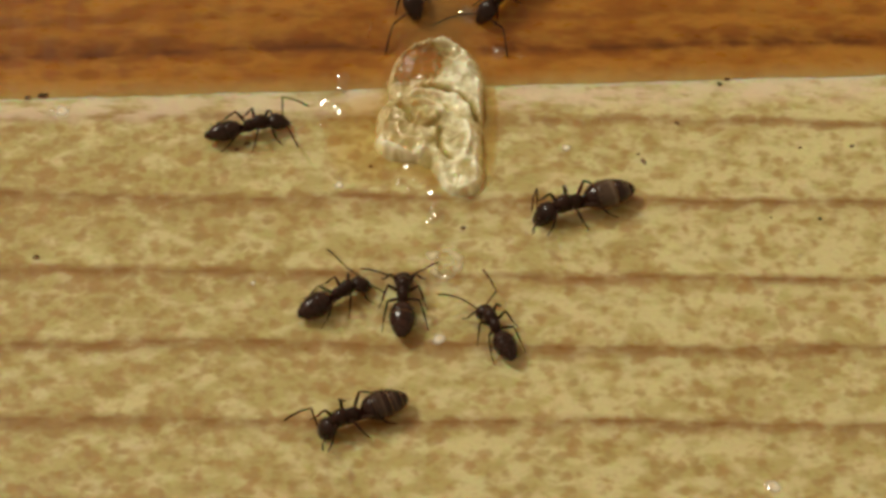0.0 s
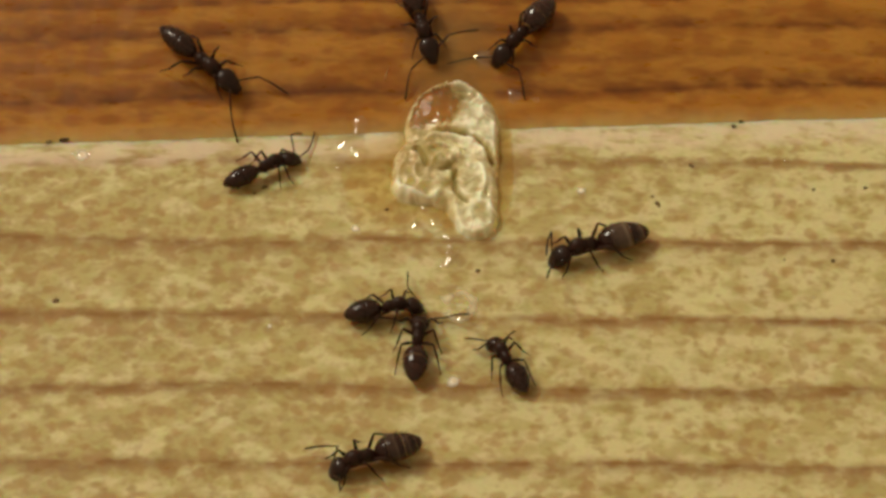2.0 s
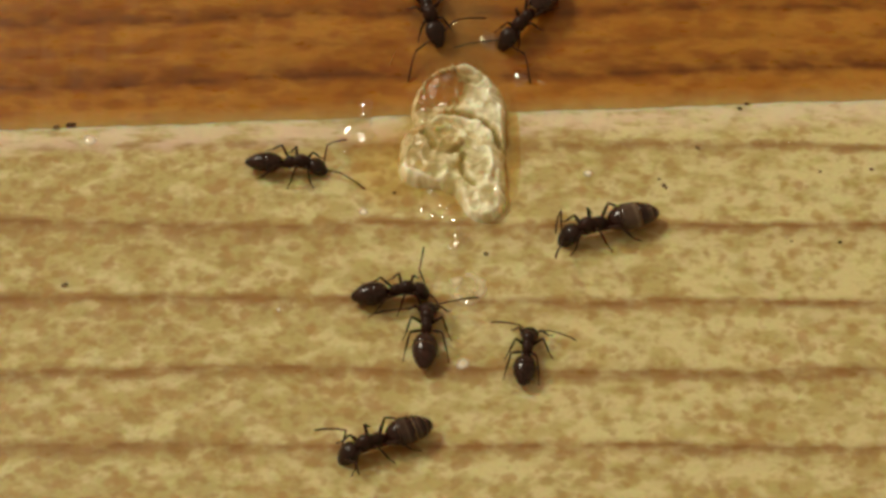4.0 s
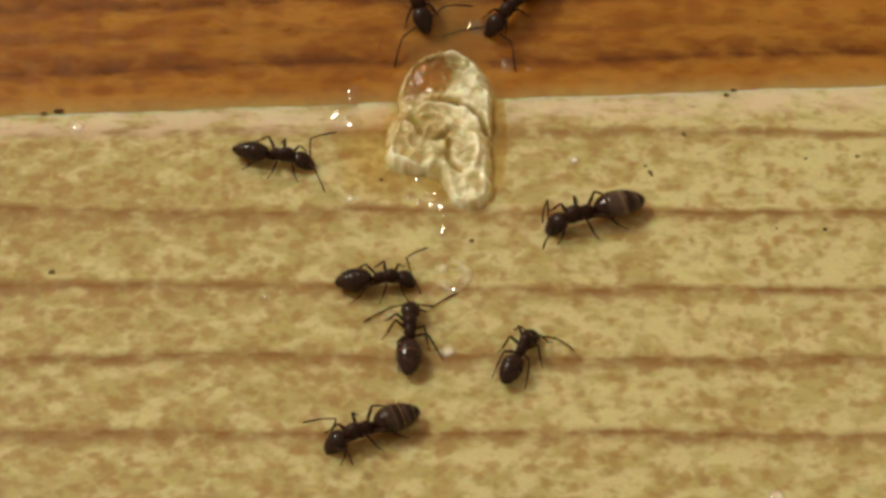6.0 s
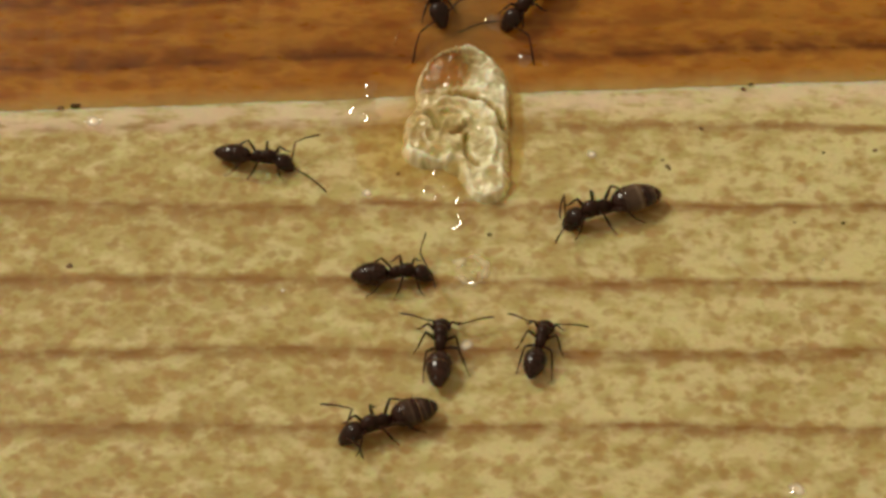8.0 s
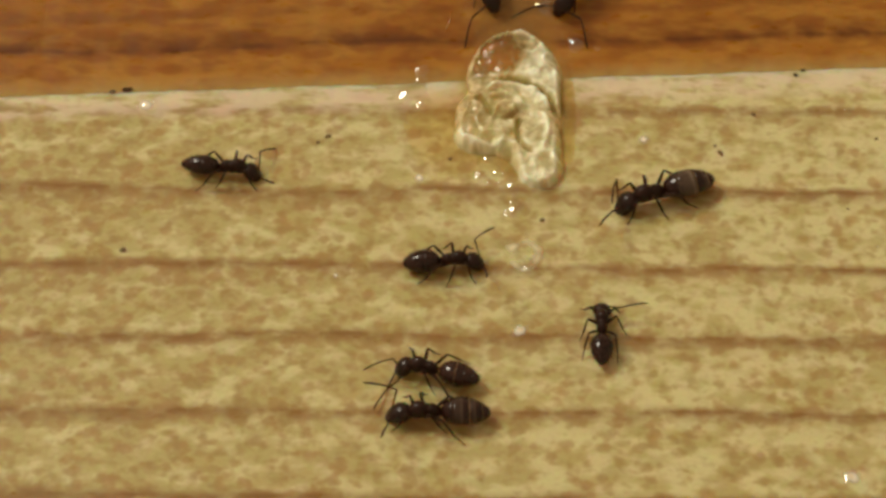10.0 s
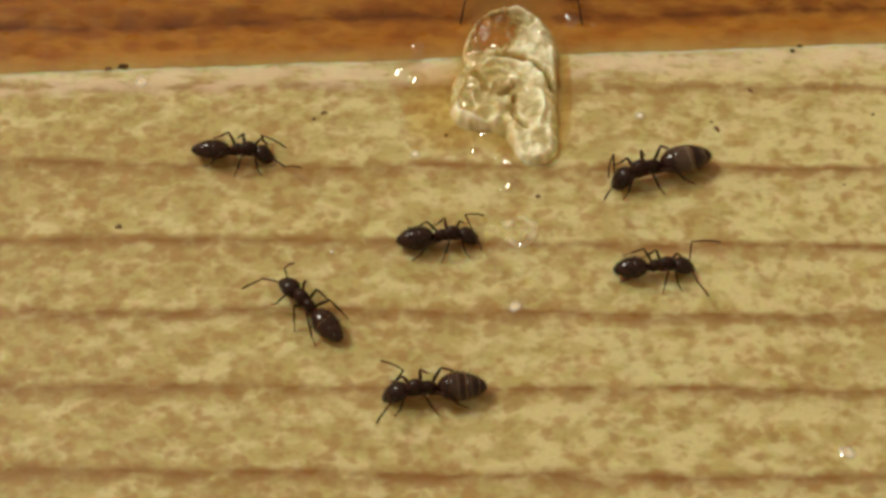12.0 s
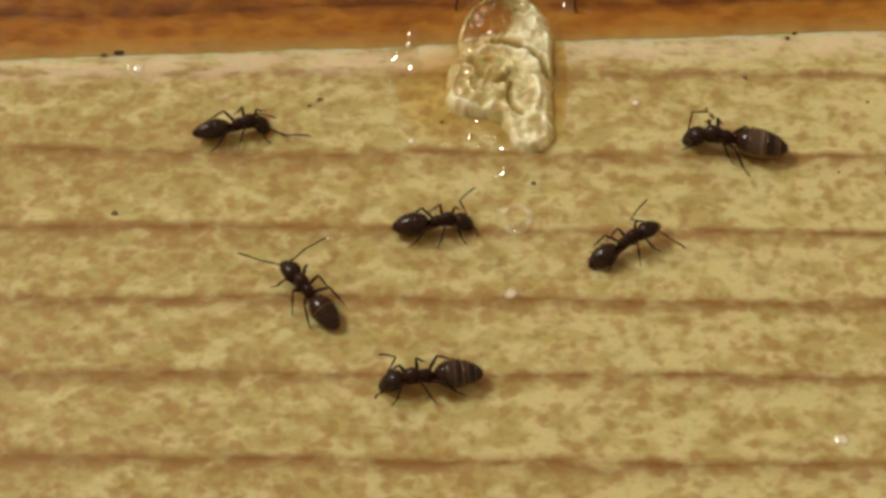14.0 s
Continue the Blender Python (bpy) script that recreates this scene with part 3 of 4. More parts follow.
def honey_height(x, y):
    wob = 0.10 * noise.noise((x * 1.5, y * 1.5, 9.0))
    lumps = (lump(x, y, 0.58, 7.1, 1.80, 2.05), lump(x, y, -0.32, 5.25, 1.36, 1.72), lump(x, y, 1.42, 4.05, 0.88, 2.12), lump(x, y, 1.62, 6.0, 0.72, 2.6),
             lump(x, y, 1.46, 2.95, 0.84, 1.0), lump(x, y, -0.72, 4.5, 0.98, 0.92), lump(x, y, 0.5, 4.8, 1.0, 1.6), lump(x, y, 0.95, 3.6, 0.62, 1.0))
    body = sum(q ** 3 for q in lumps) ** (1 / 3)
    if body <= 0:
        return 0.0
    body = min(1.0, body * (1 + wob) + 0.10 * noise.noise((x * 3.5, y * 3.5, 1.0)) * min(1.0, 5 * body))
    if body <= 0:
        return 0.0
    edge = min(1.0, body * 4.0)
    h = 0.56 * body ** 0.6 + 1.2 * edge * fold_at(x, y)
    h += 0.06 * edge * strand(x, y)
    h += (0.10 * noise.noise((x * 1.3, y * 1.3, 0.0)) + 0.05 * noise.noise((x * 2.8, y * 2.8, 4.0)) + 0.02 * noise.noise((x * 6, y * 6, 2.0))) * edge
    return max(0.04, h) * min(1.0, 0.1 + body * 6)


def cream_and_shade_at(x, y):
    """How cloudy the honey is: clear at the upper side, thick and creamy down the flank; the folds add painted shade in
    grooves and brightness on crests.
    """
    c = 0.42 + 0.40 * lump(x, y, 1.5, 7.1, 0.95, 1.45) ** 0.5 + 0.16 * lump(x, y, 1.45, 3.9, 0.9, 2.1) ** 0.5
    clear = min(1.0, 1.5 * lump(x, y, -0.2, 7.95, 1.35, 0.95, 0.25))
    c -= 0.45 * clear + 0.16 * lump(x, y, -0.8, 5.5, 1.1, 1.5) ** 0.5
    # shade of the grooves and brightness of the crests, painted along the folds
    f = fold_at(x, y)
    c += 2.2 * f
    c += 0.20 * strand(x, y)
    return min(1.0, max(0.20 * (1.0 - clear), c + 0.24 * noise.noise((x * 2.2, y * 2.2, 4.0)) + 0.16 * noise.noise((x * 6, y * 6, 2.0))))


def puddle(name, height, mat, box, step, label, parent, base=0.0):
    """A lump of liquid over the wood wherever height(x, y) > 0."""
    bm = bmesh.new()
    x0, x1, y0, y1 = box
    nx, ny = int((x1 - x0) / step), int((y1 - y0) / step)
    cells, grid = {}, [[height(x0 + step * i, y0 + step * j) for i in range(nx + 1)] for j in range(ny + 1)]
    foot = {}

    def vert(i, j, low):
        store = foot if low else cells
        if (i, j) not in store:
            x, y = x0 + step * i, y0 + step * j
            z = ground(x, y) + (-0.05 if low else grid[j][i] + base if grid[j][i] > 0 else -0.004)
            store[(i, j)] = bm.verts.new((x * MM, y * MM, z * MM))
        return store[(i, j)]

    quads = [(i, j) for j in range(ny) for i in range(nx)
             if any(grid[b][a] > 0 for a, b in ((i, j), (i + 1, j), (i, j + 1), (i + 1, j + 1)))]
    for i, j in quads:
        bm.faces.new([vert(a, b, False) for a, b in ((i, j), (i + 1, j), (i + 1, j + 1), (i, j + 1))])
    order = {}
    for k, (key, v) in enumerate(cells.items()):
        order[k] = max(0.0, grid[key[1]][key[0]])
    ob = mesh_object(name, bm, mat, parent, label)
    deepest = max(order.values())
    depth = ob.data.attributes.new("depth", "FLOAT", "POINT")
    for k, d in order.items():
        depth.data[k].value = d / deepest
    return ob


honey = tagged(new("honey_spill"), "folded blob of pale golden honey in a glossy smear", "honey")
honey.empty_display_size = 0.002


blob = puddle("lump", honey_height, HONEY, (-2.4, 3.4, 1.8, 10.0), 0.04,
       "folded lump of pale golden translucent honey", honey)


cream_and_shade = blob.data.attributes.new("cream_and_shade", "FLOAT", "POINT")
for c, v in zip(cream_and_shade.data, blob.data.vertices):
    c.value = cream_and_shade_at(v.co.x / MM, v.co.y / MM)


def skirt_and_shadow_height(x, y):
    # the deep strip at x = 2.42 is amber plus the lump's painted shadow
    body = max(lump(x, y, 0.55, 6.9, 2.15, 2.3), lump(x, y, -0.35, 5.4, 1.60, 1.8, 0.3), lump(x, y, 1.4, 4.1, 1.35, 1.95),
               lump(x, y, 0.7, 8.8, 1.5, 1.6), 0.45 * lump(x, y, 0.6, 3.5, 1.9, 1.2), 1.7 * lump(x, y, 2.42, 5.7, 0.46, 2.9),
               1.1 * lump(x, y, 0.55, 10.4, 1.9, 2.2))
    if body <= 0 or honey_height(x, y) > 0.2:
        return 0.0
    body += 0.10 * noise.noise((x * 1.3, y * 1.3, 5.0)) * min(1.0, 4 * body)
    return 0.10 * max(0.0, body) ** 0.8


puddle("clear_rim", skirt_and_shadow_height, SKIRT, (-3.0, 3.6, 1.6, 12.8), 0.07,
       "rim of clear amber honey round the folded lump, deepened at right as its shadow", honey)


def smear_height(x, y):
    edge = 0.35 * noise.noise((x * 0.8, y * 0.8, 7.0)) + 0.12 * noise.noise((x * 2.4, y * 2.4, 1.0))
    body = max(lump(x, y, 0.3, 5.6, 2.5, 3.4), lump(x, y, -1.7, 4.7, 2.3, 2.5), lump(x, y, 0.8, 8.6, 1.7, 2.3), lump(x, y, 1.3, 3.2, 1.7, 1.5))
    if body <= 0 or honey_height(x, y) > 0.2:
        return 0.0
    body += 0.22 * edge * min(1.0, 3 * body)
    return 0.07 * min(1.0, body) if body > 0.0 else 0.0


puddle("smear", smear_height, SMEAR, (-5.5, 4.5, 0.8, 12.2), 0.08,
       "thin glossy smear of honey soaked over the wood", honey)


def droplet(x, y, r, mat=DROP, label="tiny clear glossy bead of honey on the wood"):
    """A shallow clear drop with an uneven outline."""
    bm = bmesh.new()
    wide, sides, rings = (3.2 if mat is DROP else 1.6) * r, 20, 7
    rise = 0.30 if mat is DROP else 0.12
    top = bm.verts.new((0, 0, rise * wide * MM))
    loops = []
    for q in [(i + 1) / rings for i in range(rings)]:
        loop = []
        for i in range(sides):
            a = 2 * math.pi * i / sides
            k = wide * q * (1 + 0.5 * q * noise.noise((math.cos(a) * 0.9 + x * 7, math.sin(a) * 0.9 + y * 7, r * 9)))
            loop.append(bm.verts.new((k * math.cos(a) * MM, k * math.sin(a) * MM, (rise * wide * (1 - q * q) - 0.01 * q) * MM)))
        loops.append(loop)
    for i in range(sides):
        k = (i + 1) % sides
        bm.faces.new((top, loops[0][i], loops[0][k]))
        for a, b in zip(loops, loops[1:]):
            bm.faces.new((a[i], b[i], b[k], a[k]))
    ob = mesh_object("honey_bead", bm, mat)
    depth = ob.data.attributes.new("depth", "FLOAT", "POINT")
    for d, v in zip(depth.data, ob.data.vertices):
        d.value = max(0.0, v.co.z / (rise * wide * MM))
    x, y = x + 0.42 * wide, y + 0.21 * wide
    ob.location = (x * MM, y * MM, (ground(x, y) + 0.02) * MM)
    if y > crease(x):
        ob.rotation_euler = (RISE, 0, 0)
    tagged(ob, label, "honey bead", "honey beads")
    return ob


for x, y, r in ((-3.48, 6.65, 0.17), (-3.07, 7.13, 0.08), (-3.01, 7.49, 0.07), (-3.17, 6.31, 0.06), (-2.98, 6.17, 0.11), (-3.71, 5.36, 0.05),
                (2.75, 8.62, 0.09), (3.65, 8.52, 0.04), (1.55, 10.0, 0.12), (1.46, 10.15, 0.08), (0.42, 10.71, 0.07), (0.28, 10.76, 0.04),
                (0.42, 2.14, 0.10), (0.58, 2.10, 0.04), (0.41, 1.43, 0.06), (0.53, 1.18, 0.09), (0.37, 0.97, 0.09), (0.2, 0.87, 0.06), (0.5, 1.75, 0.04),
                (-0.84, 2.59, 0.10), (-0.78, 2.75, 0.05), (-0.13, 2.8, 0.06), (0.14, 2.7, 0.05), (-0.5, 3.44, 0.07), (0.02, 2.22, 0.04), (-0.43, 2.35, 0.05),
                (0.86, -1.5, 0.09), (0.59, -0.81, 0.03), (0.59, -4.25, 0.05),
                (-13.3, 5.95, 0.06), (-13.6, 6.05, 0.045), (-13.0, 6.1, 0.04), (12.9, 5.85, 0.05), (11.15, -10.0, 0.06)):
    droplet(x, y, r)
for x, y, r in ((0.52, -4.3, 0.18), (11.15, -10.05, 0.20), (5.2, 4.3, 0.13), (-3.0, 2.45, 0.14), (-5.8, -1.95, 0.09), (-13.3, 5.9, 0.2), (13.2, -0.6, 0.05)):
    droplet(x, y, r, CLOUDY, "small cloudy half-dried drop of honey on the pine")


def ring_height(x, y):
    q = math.hypot((x - 0.85) / 0.62, (y + 1.05) / 0.75)
    return max(0.0, 0.05 * math.exp(-((q - 0.75) / 0.3) ** 2) + 0.05 * noise.noise((x * 2.3, y * 2.3, 3)) - 0.012) if q < 1.5 else 0.0


puddle("ring", ring_height, RING, (-0.2, 1.9, -2.3, 0.2), 0.06, "", tagged(new("honey_stain"), "pale dried ring of honey on the board", "honey"))


tagged(mesh_object("honey_thread", tube(bmesh.new(), [(x, y, ground(x, y) + 0.02) for x, y in ((-2.0, 9.15), (-1.97, 9.3), (-1.9, 9.5), (-1.84, 9.75))],
                                        [0.045, 0.03, 0.022, 0.012], 8), HONEY), "thin pale thread of honey on the stained wood", "honey")


# ---- dirt on the wood ----
def crumb(x, y, r, long=1.0, turn=0.0, seed=0.0, dark=False):
    bm = bmesh.new()
    bmesh.ops.create_icosphere(bm, subdivisions=2, radius=r * MM)
    for v in bm.verts:
        k = 1 + 0.55 * noise.noise(v.co * (1.6 / (r * MM)) + Vector((seed, x, y)))
        v.co = Vector((v.co.x * k * long, v.co.y * k, v.co.z * k * 0.3))
    bmesh.ops.rotate(bm, verts=bm.verts, cent=(0, 0, 0), matrix=Matrix.Rotation(turn, 3, "Z"))
    ob = mesh_object("dirt_crumb", bm, DIRT if dark else SMUDGE, smooth=False)
    ob.location = (x * MM, y * MM, (ground(x, y) + 0.2 * r) * MM)
    tagged(ob, "small black crumb of dirt stuck on wood" if dark else "flat brown crumb of dirt stuck on wood", "dirt", "dirt crumbs")


for i, (x, y, r, long, turn) in enumerate((
        (-1.80, 3.39, 0.10, 1.0, 0.3), (14.12, 1.06, 0.10, 1.1, 0.8), (-13.29, -0.85, 0.11, 1.1, 0.2), (-13.95, 6.72, 0.14, 1.9, 0.0),
        (-14.5, 6.62, 0.09, 1.6, 0.1), (11.15, 7.55, 0.11, 1.0, 0.5), (11.45, 7.8, 0.09, 1.5, 0.2), (1.49, 0.56, 0.09, 1.1, 1.2),
        (9.41, 5.56, 0.08, 1.8, -0.9), (7.87, 4.05, 0.06, 1.0, 0.4), (8.05, 3.7, 0.08, 2.0, -1.1), (-6.30, 4.45, 0.10, 1.4, 0.1),
        (-6.65, 4.15, 0.09, 1.2, 0.3), (15.7, 4.5, 0.08, 1.4, 0.2), (13.8, 4.4, 0.07, 1.6, 0.5), (12.4, 1.1, 0.07, 1.2, 2.0),
        (-3.65, 4.55, 0.06, 1.0, 0.0))):
    crumb(x, y, (0.78 if i in (0, 1, 3, 5, 6) else 0.95) * r, long, turn, i * 3.7, i in (0, 1, 3, 5, 6))


# ---- motion ----
def at_time(rows, t):
    """Place and turn between two rows."""
    for (t0, a), (t1, b) in zip(rows, rows[1:]):
        if t0 <= t <= t1:
            k = (t - t0) / (t1 - t0)
            return a.translation.lerp(b.translation, k), a.to_quaternion().slerp(b.to_quaternion(), k)
    return rows[-1][1].translation, rows[-1][1].to_quaternion()


def stroll(ant, rows):
    """Keys an ant's way; its legs step as far as it goes."""
    walk(ant, rows)
    last = None
    total = 0.0
    steps = [round(0.1 * i, 1) for i in range(141)]
    track = []
    for t in steps:
        p, q = at_time(rows, t)
        gone = 0.0 if last is None else (p - last[0]).length / MM + 0.5 * abs(q.rotation_difference(last[1]).angle)
        total += gone
        last = (p, q)
        track.append((t, total, gone, q))
    for leg in [c for c in ant.children if "pair" in c]:
        side, pair = leg["side"], leg["pair"]
        beat = math.pi * ((pair + (side > 0)) % 2)
        base = leg.location.copy()
        rows_leg = []
        for i, (t, d, gone, q) in enumerate(track):
            going = max(gone, track[i + 1][2] if i + 1 < len(track) else 0.0)
            if going < 0.05 and 0 < i < len(track) - 1 and i % 10:
                continue
            swing = min(1.0, going / 0.12)
            ph = 2 * math.pi * d / 1.35 + beat
            yaw = leg["rest"] + 20 * swing * math.sin(ph) * side
            lift = 9 * swing * max(0.0, math.cos(ph)) * side
            rows_leg.append((t, Matrix.Translation(base) @ pose(0, 0, 0, lift, 0, yaw)))
        walk(leg, rows_leg)


def head_of(ant):
    return [c for c in ant.children if c.name.startswith("head")][0]


def turn(yaw, pitch):
    """A turn of a limb: yaw to the left, pitch down, in degrees."""
    return pose(0, 0, 0, 0, pitch, yaw)


nods = {}


def bent(ant, t):
    """How far the ant's head is bent down at t seconds, as a turn."""
    rows = nods[ant.name]
    down = rows[-1][1]
    for (t0, d0), (t1, d1) in zip(rows, rows[1:]):
        if t0 <= t <= t1:
            down = d0 + (d1 - d0) * (t - t0) / (t1 - t0)
            break
    return turn(0, down).to_quaternion()


def above(root, way, length):
    """The smallest turn that keeps the end of a limb off the wood, in the ant's space."""
    tip = (0.05 * MM - root.z) / length
    if way.z >= tip:
        return way.rotation_difference(way)
    flat = Vector((way.x, way.y, 0.0)).normalized()
    tip = min(tip, 0.95)
    return way.rotation_difference(flat * math.sqrt(1.0 - tip * tip) + Vector((0, 0, tip)))


def nod(ant, rows):
    """Keys how far the head is bent down."""
    nods[ant.name] = rows
    head = head_of(ant)
    base = Matrix.Translation(head.location)
    walk(head, [(t, base @ turn(0, down)) for t, down in rows])


def feel(ant, side, rows):
    """Keys an antenna: the turns of its scape and of its lash."""
    head = head_of(ant)
    scape = [c for c in head.children if "side" in c and c["side"] == side][0]
    lash = [c for c in head.children if "lash_side" in c and c["lash_side"] == side][0]
    root, reach = scape.location.copy(), Vector((SCAPE * scape["size"] * MM, 0, 0))
    if not rows:
        rnd = random.Random(side + round(ant.location.x * 1e6))
        rows = [(0.7 * i, turn(side * (62 + rnd.uniform(-12, 12)), 6 + rnd.uniform(-12, 12)),
                 turn(side * (18 + rnd.uniform(-20, 20)), 34 + rnd.uniform(-10, 10))) for i in range(21)]
    if rows[0][0] > 0:
        rows = [(0, *rows[0][1:])] + rows
    if rows[-1][0] < 14:
        rows = rows + [(14, *rows[-1][1:])]
    # in between, the lash stays on the tip of its scape
    rows = [(t, a.to_quaternion(), b.to_quaternion()) for t, a, b in rows]
    fine = []
    for (t0, a0, b0), (t1, a1, b1) in zip(rows, rows[1:]):
        bend = max(a0.rotation_difference(a1).angle, b0.rotation_difference(b1).angle)
        steps = max(1, round((t1 - t0) / 0.5), min(math.ceil(bend / 0.2), round((t1 - t0) / 0.1)))
        fine += [(t0 + (t1 - t0) * k / steps, a0.slerp(a1, k / steps), b0.slerp(b1, k / steps)) for k in range(steps)]
    fine.append(rows[-1])
    clear = []
    for t, a, b in fine:
        h, x = bent(ant, t), Vector((1, 0, 0))
        foot = head.location + h @ root
        a = h.inverted() @ above(foot, h @ (a @ x), reach.x) @ h @ a
        foot = foot + h @ (a @ reach)
        b = h.inverted() @ above(foot, h @ (b @ x), reach.x * LASH / SCAPE) @ h @ b
        clear.append((t, a, b))
    fine = clear
    walk(scape, [(t, Matrix.Translation(root) @ a.to_matrix().to_4x4()) for t, a, b in fine])
    walk(lash, [(t, Matrix.Translation(root + a @ reach) @ b.to_matrix().to_4x4()) for t, a, b in fine])


def motions():
    way = [
        (0, on(-6.43, 4.85, 16, 0)), (0.5, on(-6.47, 4.86, 16, 0)), (1, on(-6.49, 4.89, 17, 0)),
        (1.5, on(-6.53, 4.90, 17, 0)), (2, on(-6.50, 4.95, 27, 3)), (2.5, on(-6.63, 4.45, 0, 0)),
        (2.7, on(-6.36, 4.51, -2, 0)), (4.8, on(-5.81, 4.41, -6, 0)), (5, on(-5.83, 4.38, -8, 0)),
        (5.5, on(-5.85, 4.34, -9, 0)), (6, on(-5.86, 4.28, -11, 0)), (6.5, on(-5.86, 4.24, -12, 0)),
        (7, on(-5.82, 4.19, -15, 0)), (7.2, on(-5.73, 4.14, -17, 0)), (7.6, on(-6.05, 4.12, -14, 0)),
        (8.1, on(-7.45, 3.80, -9, 0)), (8.6, on(-9.05, 3.32, -8, 0)), (9, on(-10.05, 2.98, -12, 0)), (9.3, on(-10.37, 2.85, 345, 0)),
        (9.5, on(-10.84, 2.48, 322, 0)), (10, on(-10.09, 2.66, 354, 0)), (10.5, on(-10.02, 2.36, 343, 0)),
        (11, on(-9.59, 2.30, 375, 0)), (11.5, on(-9.40, 2.44, 371, 0)), (12, on(-9.52, 2.32, 358, 0)),
        (12.5, on(-9.43, 2.44, 361, 0)), (13, on(-9.40, 2.48, 361, 0)), (13.5, on(-9.40, 2.48, 361, 0)),
        (14, on(-9.38, 2.82, 373, 0)),]
    stroll(ants["A"], way)
    nod(ants["A"], [(0, 18), (4.8, 37), (5, 34), (5.5, 31), (6, 27), (7, 20), (9.3, 59), (9.5, 18), (10, 49), (10.5, 24), (11, 51), (11.5, 41), (14, 60)])
    feel(ants["A"], 1, [
        (0, turn(92, -45), turn(-16, 7)), (0.5, turn(121, -31), turn(15, 11)), (1, turn(116, -34), turn(-4, -25)),
        (1.5, turn(111, -37), turn(28, 25)), (2.5, turn(87, -43), turn(31, 15)), (5, turn(123, -29), turn(51, -18)),
        (5.5, turn(122, -30), turn(100, -40)), (6, turn(118, -32), turn(36, -20)), (6.5, turn(121, -32), turn(99, -39)),
        (7, turn(122, -33), turn(79, -39)), (7.2, turn(108, -37), turn(44, -29)), (10.5, turn(125, -20), turn(42, 15)),
        (14, turn(169, 5), turn(-79, -48)),])
    feel(ants["A"], -1, [
        (0, turn(-67, 16), turn(-106, -28)), (0.5, turn(3, -29), turn(23, 5)), (1, turn(-59, 26), turn(-76, -4)), (1.5, turn(-20, 5), turn(0, -10)),
        (2, turn(30, -5), turn(40, 20)), (2.5, turn(25, -18), turn(22, -4)), (5, turn(-59, -52), turn(-69, -25)), (5.5, turn(-51, -40), turn(-51, -8)), (6, turn(-63, -33), turn(-66, -16)),
        (6.5, turn(-55, -31), turn(-74, -37)), (7, turn(-31, -10), turn(-63, -34)), (7.2, turn(-29, -2), turn(-52, -27)),
        (9.5, turn(16, -44), turn(-35, -28)), (10.5, turn(-34, 11), turn(-44, -35)), (11.5, turn(-47, -34), turn(-82, -60)),])
    way = [
        (0, on(5.74, 1.44, -161, 0)), (0.5, on(5.74, 1.43, -161, 0)), (1, on(5.74, 1.44, -161, 0)),
        (1.5, on(5.75, 1.44, -161, 0)), (2, on(5.75, 1.44, -161, 0)), (2.5, on(5.75, 1.46, -161, 0)),
        (2.7, on(5.76, 1.47, -161, 0)), (4.8, on(5.86, 1.60, -164, 0)), (5, on(5.87, 1.57, -163, 0)),
        (5.5, on(5.86, 1.55, -163, 0)), (6, on(5.85, 1.52, -162, 0)), (6.5, on(5.84, 1.48, -161, 0)),
        (7, on(5.84, 1.47, -161, 0)), (7.2, on(5.83, 1.46, -161, 0)), (9.3, on(5.81, 1.56, -161, 0)),
        (9.5, on(5.81, 1.55, -161, 0)), (10, on(5.81, 1.54, -162, 0)), (10.5, on(5.80, 1.55, -161, 0)),
        (11, on(5.81, 1.54, -162, 0)), (11.5, on(5.82, 1.53, -162, 0)), (12, on(5.84, 1.57, -163, 0)),
        (12.5, on(5.83, 1.54, -162, 0)), (13, on(5.88, 1.63, -164, 0)), (13.5, on(7.37, 2.09, -183, 0)),
        (14, on(8.69, 2.19, -192, 0)),]
    stroll(ants["B"], way)
    nod(ants["B"], [(0, 34), (13.5, 42), (14, 37)])
    feel(ants["B"], 1, [
        (0, turn(94, -51), turn(87, -41)), (6.5, turn(99, -43), turn(86, -40)), (10, turn(86, -59), turn(74, -46)),
        (10.5, turn(89, -58), turn(76, -49)), (12.5, turn(101, -48), turn(88, -41)), (13, turn(73, -65), turn(97, -52)),
        (14, turn(130, -25), turn(117, -29)),])
    feel(ants["B"], -1, [
        (0, turn(-127, -24), turn(67, -22)), (6.5, turn(-128, -23), turn(69, -22)), (12.5, turn(-128, -23), turn(70, -22)),
        (13, turn(-136, -17), turn(84, -39)), (13.5, turn(-118, -6), turn(143, -19)), (14, turn(-102, -12), turn(145, -16)),])
